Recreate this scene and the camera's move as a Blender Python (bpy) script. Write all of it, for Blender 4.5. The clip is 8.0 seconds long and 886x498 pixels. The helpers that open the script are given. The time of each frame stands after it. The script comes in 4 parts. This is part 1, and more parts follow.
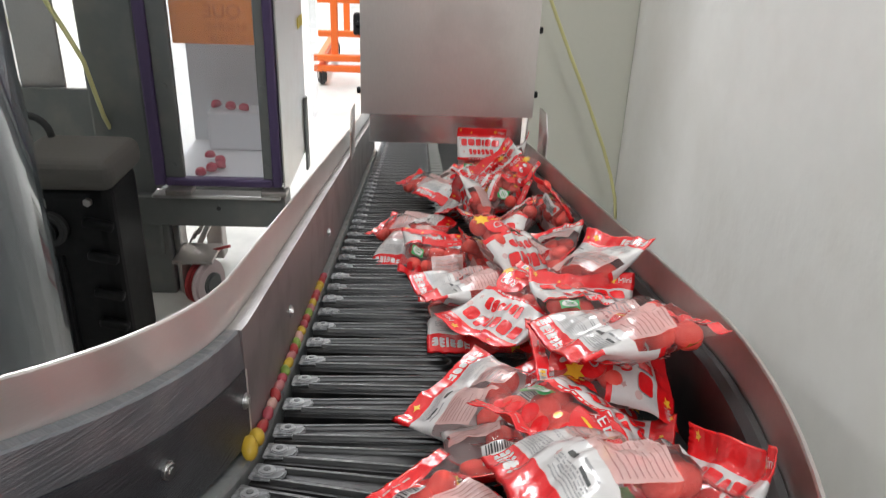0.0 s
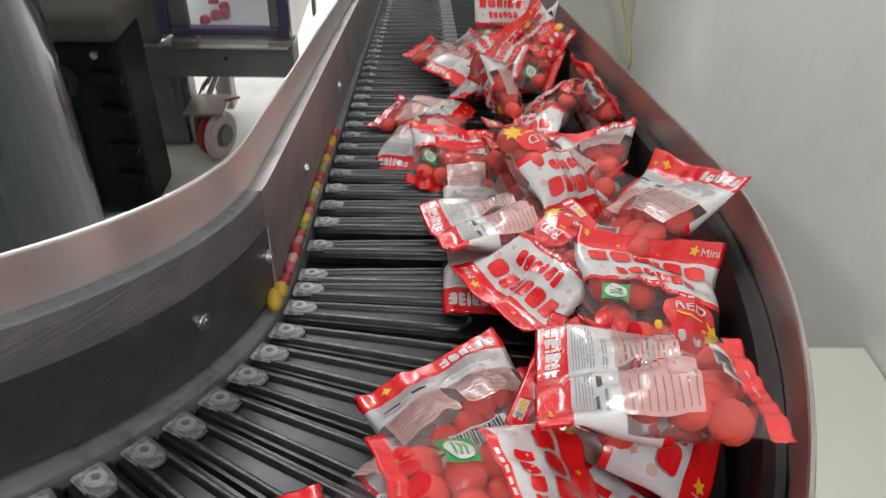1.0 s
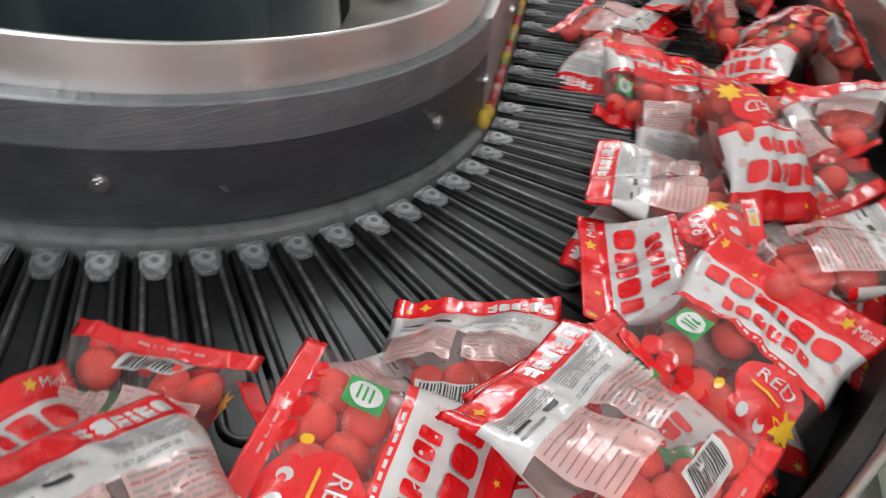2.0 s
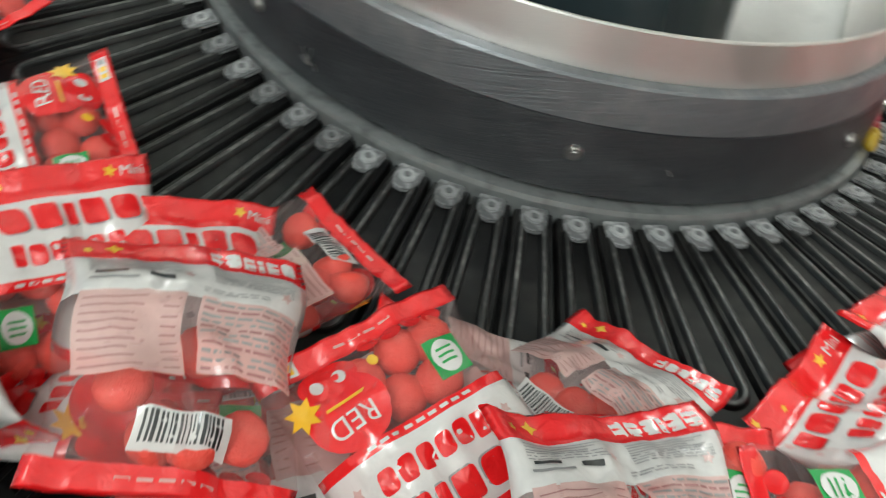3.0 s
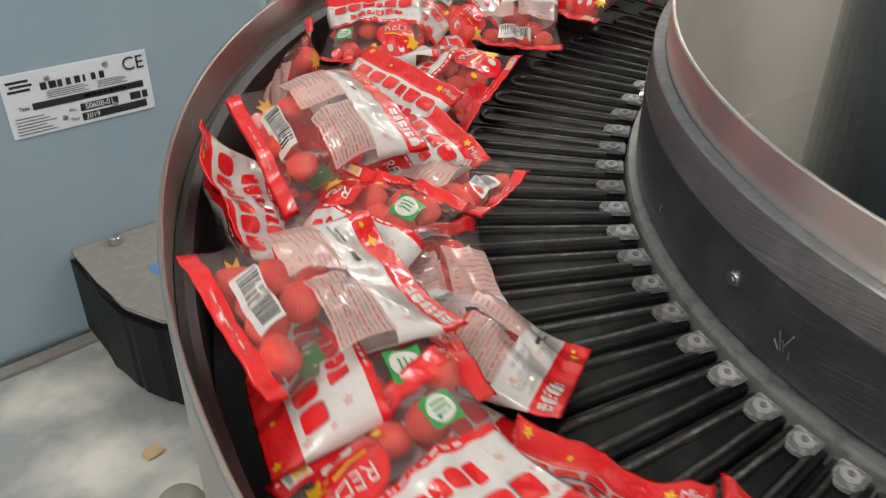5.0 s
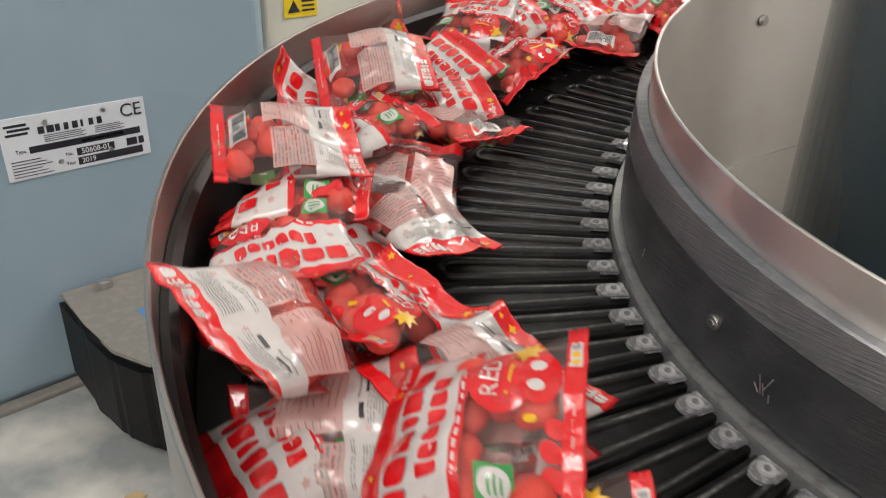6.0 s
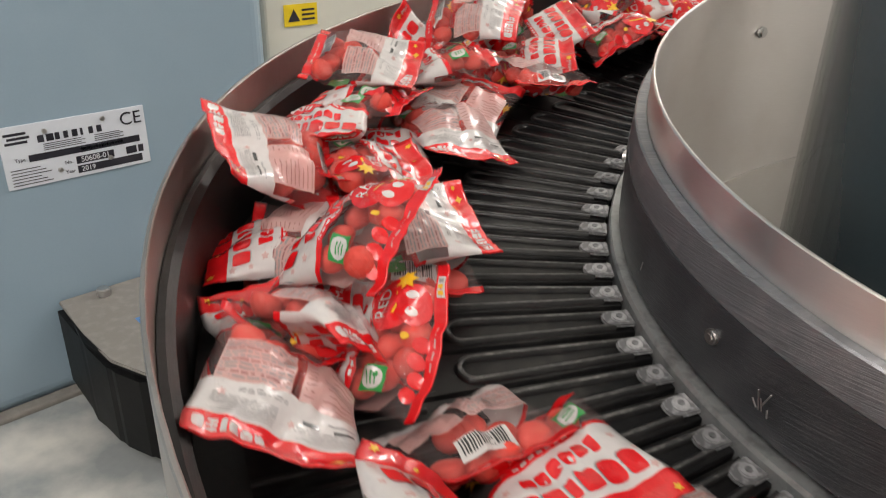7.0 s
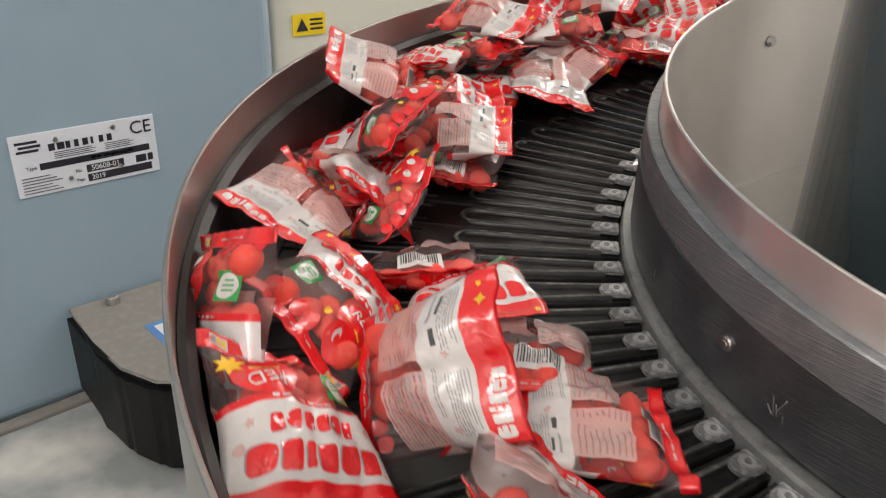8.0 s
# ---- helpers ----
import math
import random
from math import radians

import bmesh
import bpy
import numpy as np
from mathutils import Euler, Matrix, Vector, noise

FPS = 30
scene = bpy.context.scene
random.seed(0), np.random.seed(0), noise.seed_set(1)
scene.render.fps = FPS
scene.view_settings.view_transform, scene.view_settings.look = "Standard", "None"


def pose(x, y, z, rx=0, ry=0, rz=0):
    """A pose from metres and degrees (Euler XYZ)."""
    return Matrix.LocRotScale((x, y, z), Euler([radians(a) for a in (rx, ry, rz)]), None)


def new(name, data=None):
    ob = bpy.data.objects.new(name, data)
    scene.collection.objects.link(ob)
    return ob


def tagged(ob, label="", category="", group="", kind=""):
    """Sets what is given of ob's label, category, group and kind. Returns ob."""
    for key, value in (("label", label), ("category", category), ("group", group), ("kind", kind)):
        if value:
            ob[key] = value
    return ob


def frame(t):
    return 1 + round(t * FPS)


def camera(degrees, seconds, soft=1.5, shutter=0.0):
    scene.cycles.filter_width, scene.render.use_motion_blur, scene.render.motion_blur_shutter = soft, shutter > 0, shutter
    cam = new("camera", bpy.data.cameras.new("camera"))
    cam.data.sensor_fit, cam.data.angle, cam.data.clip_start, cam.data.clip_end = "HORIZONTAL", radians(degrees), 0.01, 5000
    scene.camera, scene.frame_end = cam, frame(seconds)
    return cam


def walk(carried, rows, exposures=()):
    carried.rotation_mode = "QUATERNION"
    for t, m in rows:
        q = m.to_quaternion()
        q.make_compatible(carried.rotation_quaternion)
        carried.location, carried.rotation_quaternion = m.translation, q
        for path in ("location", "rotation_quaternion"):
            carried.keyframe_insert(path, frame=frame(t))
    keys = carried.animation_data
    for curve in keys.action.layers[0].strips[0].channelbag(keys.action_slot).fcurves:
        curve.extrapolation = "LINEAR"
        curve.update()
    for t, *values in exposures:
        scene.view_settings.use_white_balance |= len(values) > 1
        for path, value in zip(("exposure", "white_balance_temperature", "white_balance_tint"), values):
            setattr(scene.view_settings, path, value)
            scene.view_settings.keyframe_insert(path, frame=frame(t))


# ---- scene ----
cam = camera(60.34, 8.0, soft=1.15, shutter=0.35)
PATH = [
    (0.0, pose(0.435, -0.474, 0.381, 64.66, -1.95, -1.57)),
    (0.5, pose(0.435, -0.469, 0.382, 59.18, -1.34, -1.72)),
    (1.0, pose(0.433, -0.484, 0.399, 53.06, -1.27, -1.06)),
    (1.2, pose(0.434, -0.494, 0.400, 50.47, -0.07, -0.27)),
    (2.3, pose(0.327, -0.616, 0.428, 42.41, -2.37, 14.48)),
    (2.5, pose(0.294, -0.634, 0.429, 42.40, -1.23, 16.07)),
    (2.7, pose(0.267, -0.648, 0.435, 41.82, -0.52, 19.93)),
    (3.0, pose(0.223, -0.669, 0.443, 42.26, -0.16, 26.97)),
    (3.5, pose(0.130, -0.700, 0.412, 46.89, -0.26, 35.29)),
    (3.7, pose(0.104, -0.711, 0.420, 46.91, -0.39, 37.67)),
    (4.0, pose(0.064, -0.719, 0.441, 48.91, 0.79, 41.78)),
    (4.2, pose(0.054, -0.712, 0.439, 51.22, 1.42, 43.73)),
    (5.3, pose(0.078, -0.735, 0.434, 61.84, -0.96, 46.89)),
    (5.5, pose(0.079, -0.734, 0.431, 62.60, -1.15, 46.93)),
    (6.0, pose(0.084, -0.734, 0.432, 63.90, -1.18, 46.72)),
    (6.5, pose(0.084, -0.733, 0.434, 64.09, -1.25, 46.66)),
    (7.0, pose(0.083, -0.731, 0.436, 64.38, -1.31, 46.79)),
    (7.5, pose(0.083, -0.733, 0.437, 64.45, -1.30, 46.99)),
    (8.0, pose(0.080, -0.740, 0.436, 65.05, -1.25, 47.00)),]
walk(cam, PATH, ((0.0, 0.03, 6150, 10), (0.6, -0.04, 6160, 10), (1.2, -0.14, 6180, 10), (2.5, 0.0, 6100, 6), (3.0, 0.08, 6200, 0), (4.0, 0.07, 6550, 1), (5.3, -0.04, 6750, 12), (8.0, 0.0, 6800, 14)))

# ---- plan of the conveyor: an inclined straight run that winds into a rising left-hand helix round the origin ----
R_IN, R_OUT = 0.320, 0.662      # faces of the inner and outer guide
RISE = -0.0669                  # metres of height per radian of the helix (flow runs clockwise)
RAMP = -0.1855                  # slope of the straight run, along +y
R_CHAIN = 0.522                 # radius at which the chain keeps its speed
OMEGA = 0.3837                  # radians per second
PITCH = 0.0868                  # radians between slats
FLOOR_Z = -0.42


def path_frame(a):
    """Frame that carries things along the conveyor; a > 0 is the straight run, a < 0 the helix."""
    if a > 0:
        return pose(0, a * R_CHAIN, RAMP * a * R_CHAIN)
    return pose(0, 0, RISE * a, 0, 0, math.degrees(a))


# ---- world and light ----
world = bpy.data.worlds.new("hall_air")
scene.world = world
world.use_nodes = True
world.node_tree.nodes["Background"].inputs[0].default_value = (0.85, 0.93, 1.0, 1)
world.node_tree.nodes["Background"].inputs[1].default_value = 0.15
LAMP_POWER = 66.0


def added_lamp(x, y, z, sx, sy, power):
    d = bpy.data.lights.new("added_strip_light", "AREA")
    d.shape, d.size, d.size_y, d.energy, d.color = "RECTANGLE", sx, sy, power, (1.0, 0.98, 0.955)
    ob = new("added_strip_light", d)
    ob.matrix_world = pose(x, y, z)
    return tagged(ob, "unseen strip light added to light the packing hall", "lamp")


# Unseen added lamps: the second row is set to brighten walls, steel and belt.
for lx, ly, lz, share in ((-5.6, -4.0, 2.86, 1.6), (-5.6, 1.5, 2.86, 1.6), (-5.6, 7.0, 2.86, 1.6), (-2.8, -4.0, 2.86, 1.1), (-2.8, 0.6, 2.86, 1.0), (-2.8, 6.0, 2.86, 1.4),
                          (0.50, -2.4, 2.4, 0.75), (-0.25, 3.1, 2.0, 1.0), (-0.25, 7.0, 2.0, 0.9), (-0.05, 2.3, 2.86, 0.65)):
    added_lamp(lx, ly, lz, 0.4, 2.2, LAMP_POWER * share)


# ---- materials ----
def nodes_of(m):
    m.use_nodes = True
    return m.node_tree.nodes, m.node_tree.links, m.node_tree.nodes["Principled BSDF"]


def surface(name, col, rough=0.5, metal=0.0, var=0.12, scale=12.0, bump=0.05, fine=180.0, stretch=(1, 1, 1), dirt_or_reflection=None, blotch_amt=0.0, coat=0.0, spec=0.5, per_object=0.0, brushed=0.0):
    """Two scales of variation in colour, roughness and relief."""
    m = bpy.data.materials.new(name)
    n, l, b = nodes_of(m)
    tc = n.new("ShaderNodeTexCoord")
    mp = n.new("ShaderNodeMapping")
    mp.inputs["Scale"].default_value = stretch
    l.new(tc.outputs["Object"], mp.inputs["Vector"])
    big, small = n.new("ShaderNodeTexNoise"), n.new("ShaderNodeTexNoise")
    big.inputs["Scale"].default_value, big.inputs["Detail"].default_value = scale, 5
    small.inputs["Scale"].default_value, small.inputs["Detail"].default_value = fine, 3
    l.new(tc.outputs["Object"], big.inputs["Vector"])
    l.new(mp.outputs["Vector"], small.inputs["Vector"])
    mix = n.new("ShaderNodeMix")
    mix.data_type = "RGBA"
    mix.inputs["A"].default_value = (*[c * (1 - var) for c in col], 1)
    mix.inputs["B"].default_value = (*[min(1, c * (1 + var)) for c in col], 1)
    av = n.new("ShaderNodeMath")
    av.operation = "ADD"
    half = n.new("ShaderNodeMath")
    half.operation = "MULTIPLY"
    half.inputs[1].default_value = 0.5
    l.new(big.outputs["Fac"], av.inputs[0])
    l.new(small.outputs["Fac"], av.inputs[1])
    l.new(av.outputs[0], half.inputs[0])
    l.new(half.outputs[0], mix.inputs["Factor"])
    colour = mix.outputs["Result"]
    # Noise blotches of dirt; on the tray they also stand for reflections.
    if dirt_or_reflection:
        dn = n.new("ShaderNodeTexNoise")
        dn.inputs["Scale"].default_value, dn.inputs["Detail"].default_value = scale * 2.3, 8
        l.new(tc.outputs["Object"], dn.inputs["Vector"])
        rp = n.new("ShaderNodeMapRange")
        rp.inputs["From Min"].default_value, rp.inputs["From Max"].default_value = 0.48, 0.68
        rp.inputs["To Max"].default_value = blotch_amt
        l.new(dn.outputs["Fac"], rp.inputs["Value"])
        dm = n.new("ShaderNodeMix")
        dm.data_type = "RGBA"
        dm.inputs["B"].default_value = (*dirt_or_reflection, 1)
        l.new(rp.outputs["Result"], dm.inputs["Factor"])
        l.new(colour, dm.inputs["A"])
        colour = dm.outputs["Result"]
    if per_object:
        oi = n.new("ShaderNodeObjectInfo")
        hs = n.new("ShaderNodeHueSaturation")
        mr = n.new("ShaderNodeMapRange")
        mr.inputs["To Min"].default_value, mr.inputs["To Max"].default_value = 1 - per_object, 1 + per_object
        l.new(oi.outputs["Random"], mr.inputs["Value"])
        l.new(mr.outputs["Result"], hs.inputs["Value"])
        l.new(colour, hs.inputs["Color"])
        colour = hs.outputs["Color"]
    l.new(colour, b.inputs["Base Color"])
    rr = n.new("ShaderNodeMapRange")
    rr.inputs["To Min"].default_value, rr.inputs["To Max"].default_value = max(0.03, rough * 0.78), min(1, rough * 1.22)
    l.new(half.outputs[0], rr.inputs["Value"])
    l.new(rr.outputs["Result"], b.inputs["Roughness"])
    b.inputs["Metallic"].default_value = metal
    b.inputs["Coat Weight"].default_value = coat
    b.inputs["Specular IOR Level"].default_value = spec
    if brushed:
        tg = n.new("ShaderNodeTangent")
        tg.direction_type, tg.axis = "RADIAL", "Z"
        b.inputs["Anisotropic"].default_value = brushed
        b.inputs["Anisotropic Rotation"].default_value = 0.25
        l.new(tg.outputs["Tangent"], b.inputs["Tangent"])
    if bump:
        bp = n.new("ShaderNodeBump")
        bp.inputs["Strength"].default_value, bp.inputs["Distance"].default_value = bump, 0.002
        l.new(small.outputs["Fac"], bp.inputs["Height"])
        l.new(bp.outputs["Normal"], b.inputs["Normal"])
    return m


def glass_sheet(name, tint, clear, rough=0.05):
    m = bpy.data.materials.new(name)
    n, l, b = nodes_of(m)
    tr = n.new("ShaderNodeBsdfTransparent")
    tr.inputs[0].default_value = (*tint, 1)
    mx = n.new("ShaderNodeMixShader")
    mx.inputs[0].default_value = clear
    b.inputs["Base Color"].default_value = (*tint, 1)
    b.inputs["Roughness"].default_value = rough
    l.new(b.outputs[0], mx.inputs[1])
    l.new(tr.outputs[0], mx.inputs[2])
    l.new(mx.outputs[0], n["Material Output"].inputs["Surface"])
    return m


STEEL = surface("brushed_steel", (0.80, 0.78, 0.76), 0.38, 1.0, 0.08, 6, 0.05, 90, (1, 1, 14), (0.70, 0.655, 0.62), 0.35, brushed=0.85)
POLISHED = surface("polished_steel", (0.80, 0.76, 0.74), 0.25, 1.0, 0.06, 6, 0.03, 90, (1, 1, 8), (0.62, 0.58, 0.56), 0.3)
HOOD_STEEL = surface("hood_steel", (0.68, 0.65, 0.625), 0.42, 1.0, 0.10, 4, 0.06, 110, (3, 1, 1), (0.54, 0.50, 0.48), 0.45)
STEEL_DULL = surface("dull_steel", (0.50, 0.465, 0.44), 0.40, 1.0, 0.14, 5, 0.08, 120, (3, 1, 1), (0.34, 0.30, 0.27), 0.45)
STEEL_GREY = surface("grey_machine_steel", (0.20, 0.205, 0.20), 0.5, 0.55, 0.12, 7, 0.06, 160, (1, 1, 1), (0.30, 0.28, 0.25), 0.4)
RAIL_PLATE = surface("scuffed_rail_plate", (0.42, 0.40, 0.395), 0.5, 0.85, 0.15, 9, 0.06, 90, (1, 1, 8), (0.25, 0.23, 0.225), 0.5)
BLACK_GUIDE = surface("black_guide_plastic", (0.032, 0.034, 0.039), 0.32, 0, 0.5, 14, 0.45, 38, (0.6, 0.6, 30), (0.085, 0.087, 0.094), 0.45, spec=0.8, brushed=0.6)
GREY_GUIDE = surface("worn_grey_guide", (0.20, 0.21, 0.228), 0.34, 0.55, 0.45, 16, 0.45, 40, (0.6, 0.6, 24), (0.30, 0.30, 0.31), 0.6, brushed=0.6)
OUT_GUIDE = surface("outer_guide_dark", (0.022, 0.020, 0.020), 0.45, 0.2, 0.25, 11, 0.1, 120, (1, 1, 8), (0.06, 0.05, 0.05), 0.4)
SLAT = surface("black_slat_plastic", (0.0072, 0.0072, 0.0076), 0.30, 0, 0.3, 26, 0.05, 160, (0.4, 3, 1), (0.023, 0.022, 0.021), 0.7, spec=0.36, per_object=0.25)
RIB_WEAR = surface("worn_rib_crest", (0.042, 0.042, 0.042), 0.36, 0, 0.3, 60, 0.05, 300, (1, 1, 1), (0.17, 0.165, 0.16), 0.8, per_object=0.3)
PIN_WEAR = surface("worn_pale_pin", (0.30, 0.305, 0.31), 0.42, 0, 0.25, 90, 0.05, 400, (1, 1, 1), (0.50, 0.50, 0.51), 0.8, per_object=0.4)
SCUFF = surface("scuffed_slat_end", (0.13, 0.132, 0.136), 0.42, 0, 0.3, 90, 0.03, 300, (1, 1, 1), (0.40, 0.40, 0.41), 0.75, per_object=0.35)
BED = surface("dark_belt_bed", (0.012, 0.012, 0.012), 0.6, 0, 0.3, 20, 0.1, 200)
CHAIN_GUIDE = surface("chain_guide_strip", (0.40, 0.42, 0.42), 0.32, 0.6, 0.2, 30, 0.05, 200, (1, 1, 1), (0.10, 0.10, 0.10), 0.5)
SCREW = surface("zinc_screw", (0.62, 0.61, 0.60), 0.35, 1.0, 0.1, 300, 0.1, 900)
COLUMN = surface("blue_grey_drum_paint", (0.062, 0.100, 0.122), 0.20, 0.0, 0.10, 4, 0.03, 200, (1, 1, 1), (0.11, 0.14, 0.155), 0.3, coat=0.7)
BLUE = surface("blue_grey_cabinet_paint", (0.275, 0.375, 0.45), 0.36, 0.0, 0.06, 3, 0.03, 260, (1, 1, 1), (0.32, 0.42, 0.49), 0.35)
FLOOR_M = surface("resin_floor", (0.62, 0.61, 0.58), 0.33, 0, 0.08, 3, 0.03, 60, (1, 1, 1), (0.28, 0.28, 0.27), 0.4)
WALL_M = surface("rough_white_plaster", (0.86, 0.845, 0.815), 0.55, 0, 0.06, 2.5, 1.0, 28, (1, 1, 1), (0.76, 0.73, 0.68), 0.35)
PANEL_M = surface("cream_wall_panel", (0.66, 0.66, 0.58), 0.45, 0, 0.04, 3, 0.03, 90)
CEIL_M = surface("ceiling_white", (0.78, 0.78, 0.76), 0.7, 0, 0.04, 2, 0.03, 60)
BLACK = surface("black_casting", (0.007, 0.007, 0.0075), 0.5, 0, 0.3, 20, 0.12, 260, (1, 1, 1), (0.02, 0.019, 0.018), 0.35, spec=0.2)
DUSTY = surface("dusty_black_cover", (0.105, 0.097, 0.088), 0.8, 0, 0.15, 25, 0.3, 400)
PURPLE = surface("purple_gasket", (0.075, 0.05, 0.12), 0.45, 0, 0.1, 20, 0.05, 200)
ORANGE = surface("orange_sign_film", (0.85, 0.25, 0.01), 0.45, 0, 0.05, 8, 0.02, 80)
ORANGE_PAINT = surface("orange_cart_paint", (0.85, 0.16, 0.02), 0.4, 0, 0.08, 20, 0.03, 120)
WHITE = surface("white_inside_panel", (0.78, 0.77, 0.78), 0.4, 0, 0.04, 5, 0.02, 80)
RUBBER = surface("dark_rubber", (0.03, 0.03, 0.03), 0.7, 0, 0.2, 40, 0.2, 300)
WHEEL_PINK = surface("pale_wheel_rim", (0.62, 0.50, 0.50), 0.45, 0, 0.1, 30, 0.05, 200)
WHEEL_RED = surface("red_wheel_tread", (0.42, 0.05, 0.05), 0.5, 0, 0.15, 30, 0.05, 200)
YELLOW = surface("yellow_label", (0.85, 0.62, 0.02), 0.45, 0, 0.05, 30, 0.02, 200)
TUBE = surface("pale_yellow_tube", (0.66, 0.63, 0.30), 0.35, 0, 0.06, 30, 0.02, 200)
PLATE = surface("printed_aluminium_plate", (0.68, 0.72, 0.78), 0.35, 0.0, 0.05, 12, 0.03, 300)
INK = surface("black_ink", (0.02, 0.02, 0.03), 0.45, 0, 0.1, 30, 0.0, 200)
INK_WHITE = surface("white_ink", (0.75, 0.77, 0.8), 0.45, 0, 0.05, 30, 0.0, 200)
INK_BLUE = surface("blue_ink", (0.10, 0.25, 0.55), 0.45, 0, 0.1, 30, 0.0, 200)
CLEAR = glass_sheet("clear_sheet", (0.95, 0.96, 0.98), 0.92)
CARD = surface("torn_cardboard", (0.55, 0.40, 0.22), 0.8, 0, 0.15, 60, 0.2, 400)


# ---- mesh helpers ----
def mesh_of(name, bm, mats, smooth=False):
    me = bpy.data.meshes.new(name)
    bm.normal_update()
    bm.to_mesh(me)
    bm.free()
    for m in (mats if isinstance(mats, (list, tuple)) else [mats]):
        me.materials.append(m)
    if smooth:
        me.shade_smooth()
    return me


def part(name, bm, mats, parent=None, label="", smooth=False, at=None):
    ob = new(name, mesh_of(name, bm, mats, smooth))
    if parent:
        ob.parent = parent
    if at:
        ob.matrix_basis = at
    return tagged(ob, label)


def thing(name, label, category, at=None, group="", kind=""):
    ob = new(name)
    ob.empty_display_size = 0.05
    if at:
        ob.matrix_basis = at
    return tagged(ob, label, category, group, kind)


def block(sx, sy, sz, bevel=0.003, seg=2, at=None, bm=None):
    """A box centred on at, with rounded edges."""
    b2 = bmesh.new()
    bmesh.ops.create_cube(b2, size=1, matrix=Matrix.Diagonal((sx, sy, sz, 1)))
    if bevel:
        bmesh.ops.bevel(b2, geom=b2.edges[:], offset=min(bevel, 0.45 * min(sx, sy, sz)), segments=seg, affect="EDGES", profile=0.5)
    if at:
        b2.transform(at)
    if bm is None:
        return b2
    join(bm, b2)
    return bm


def join(bm, other, index=None):
    off = len(bm.verts)
    vs = [bm.verts.new(v.co) for v in other.verts]
    other.verts.index_update()
    for f in other.faces:
        g = bm.faces.new([vs[v.index] for v in f.verts])
        g.material_index = f.material_index if index is None else index
        g.smooth = f.smooth
    other.free()


def span(x0, x1, y0, y1, z0, z1, bevel=0.003, seg=2):
    return block(x1 - x0, y1 - y0, z1 - z0, bevel, seg, pose((x0 + x1) / 2, (y0 + y1) / 2, (z0 + z1) / 2))


def rod(r, h, seg=24, bevel=0.0, at=None, r2=None):
    b2 = bmesh.new()
    bmesh.ops.create_cone(b2, cap_ends=True, segments=seg, radius1=r, radius2=r if r2 is None else r2, depth=h)
    if bevel:
        es = [e for e in b2.edges if abs(e.verts[0].co.z - e.verts[1].co.z) < 1e-6]
        bmesh.ops.bevel(b2, geom=es, offset=bevel, segments=2, affect="EDGES")
    if at:
        b2.transform(at)
    return b2


def prism(points, h, at=None, bevel=0.0):
    """A flat outline in xy, raised by h in z."""
    b2 = bmesh.new()
    lo = [b2.verts.new((x, y, 0)) for x, y in points]
    hi = [b2.verts.new((x, y, h)) for x, y in points]
    b2.faces.new(lo[::-1])
    b2.faces.new(hi)
    for i in range(len(points)):
        j = (i + 1) % len(points)
        b2.faces.new((lo[i], lo[j], hi[j], hi[i]))
    if bevel:
        bmesh.ops.bevel(b2, geom=b2.edges[:], offset=bevel, segments=2, affect="EDGES")
    if at:
        b2.transform(at)
    return b2


def pipe(points, r, seg=10):
    """A bent round tube through points."""
    b2 = bmesh.new()
    rings = []
    for i, p in enumerate(points):
        p = Vector(p)
        d = (Vector(points[min(i + 1, len(points) - 1)]) - Vector(points[max(i - 1, 0)])).normalized()
        q = d.to_track_quat("Z", "Y").to_matrix()
        rings.append([b2.verts.new(p + q @ Vector((r * math.cos(k * math.tau / seg), r * math.sin(k * math.tau / seg), 0))) for k in range(seg)])
    for a, b in zip(rings, rings[1:]):
        for k in range(seg):
            f = b2.faces.new((a[k], a[(k + 1) % seg], b[(k + 1) % seg], b[k]))
            f.smooth = True
    b2.faces.new(rings[0][::-1])
    b2.faces.new(rings[-1])
    return b2


def stations(a0, a1, step=0.05):
    n = max(2, int(abs(a1 - a0) / step))
    return [a0 + (a1 - a0) * i / n for i in range(n + 1)]


def sweep(profile, a0, a1, step=0.045):
    """A closed profile of (radius, height) points carried along the conveyor; edges between its faces stay crisp."""
    b2 = bmesh.new()
    rings = []
    for a in stations(a0, a1, step):
        f = path_frame(a)
        rings.append([b2.verts.new(f @ Vector((r, 0, z))) for r, z in profile])
    k = len(profile)
    for a, b in zip(rings, rings[1:]):
        for i in range(k):
            f = b2.faces.new((a[i], a[(i + 1) % k], b[(i + 1) % k], b[i]))
            f.smooth = True
    b2.faces.new(rings[0])
    b2.faces.new(rings[-1][::-1])
    for a, b in zip(rings, rings[1:]):
        for i in range(k):
            b2.edges.get((a[i], b[i])).smooth = False
    bmesh.ops.recalc_face_normals(b2, faces=b2.faces[:])
    return b2


def lettering(name, text, size, mat, parent, at, extrude=0.0002):
    c = bpy.data.curves.new(name, "FONT")
    c.body, c.size, c.extrude, c.align_x, c.align_y = text, size, extrude, "CENTER", "CENTER"
    tmp = new(name, c)
    me = bpy.data.meshes.new_from_object(tmp.evaluated_get(bpy.context.evaluated_depsgraph_get()))
    bpy.data.objects.remove(tmp)
    me.materials.clear()
    me.materials.append(mat)
    ob = new(name, me)
    ob.parent = parent
    ob.matrix_basis = at
    return ob


# ---- the room ----
def setting(name, bm, mat, label, cat):
    return tagged(part(name, bm, mat), label, cat, kind="structure")


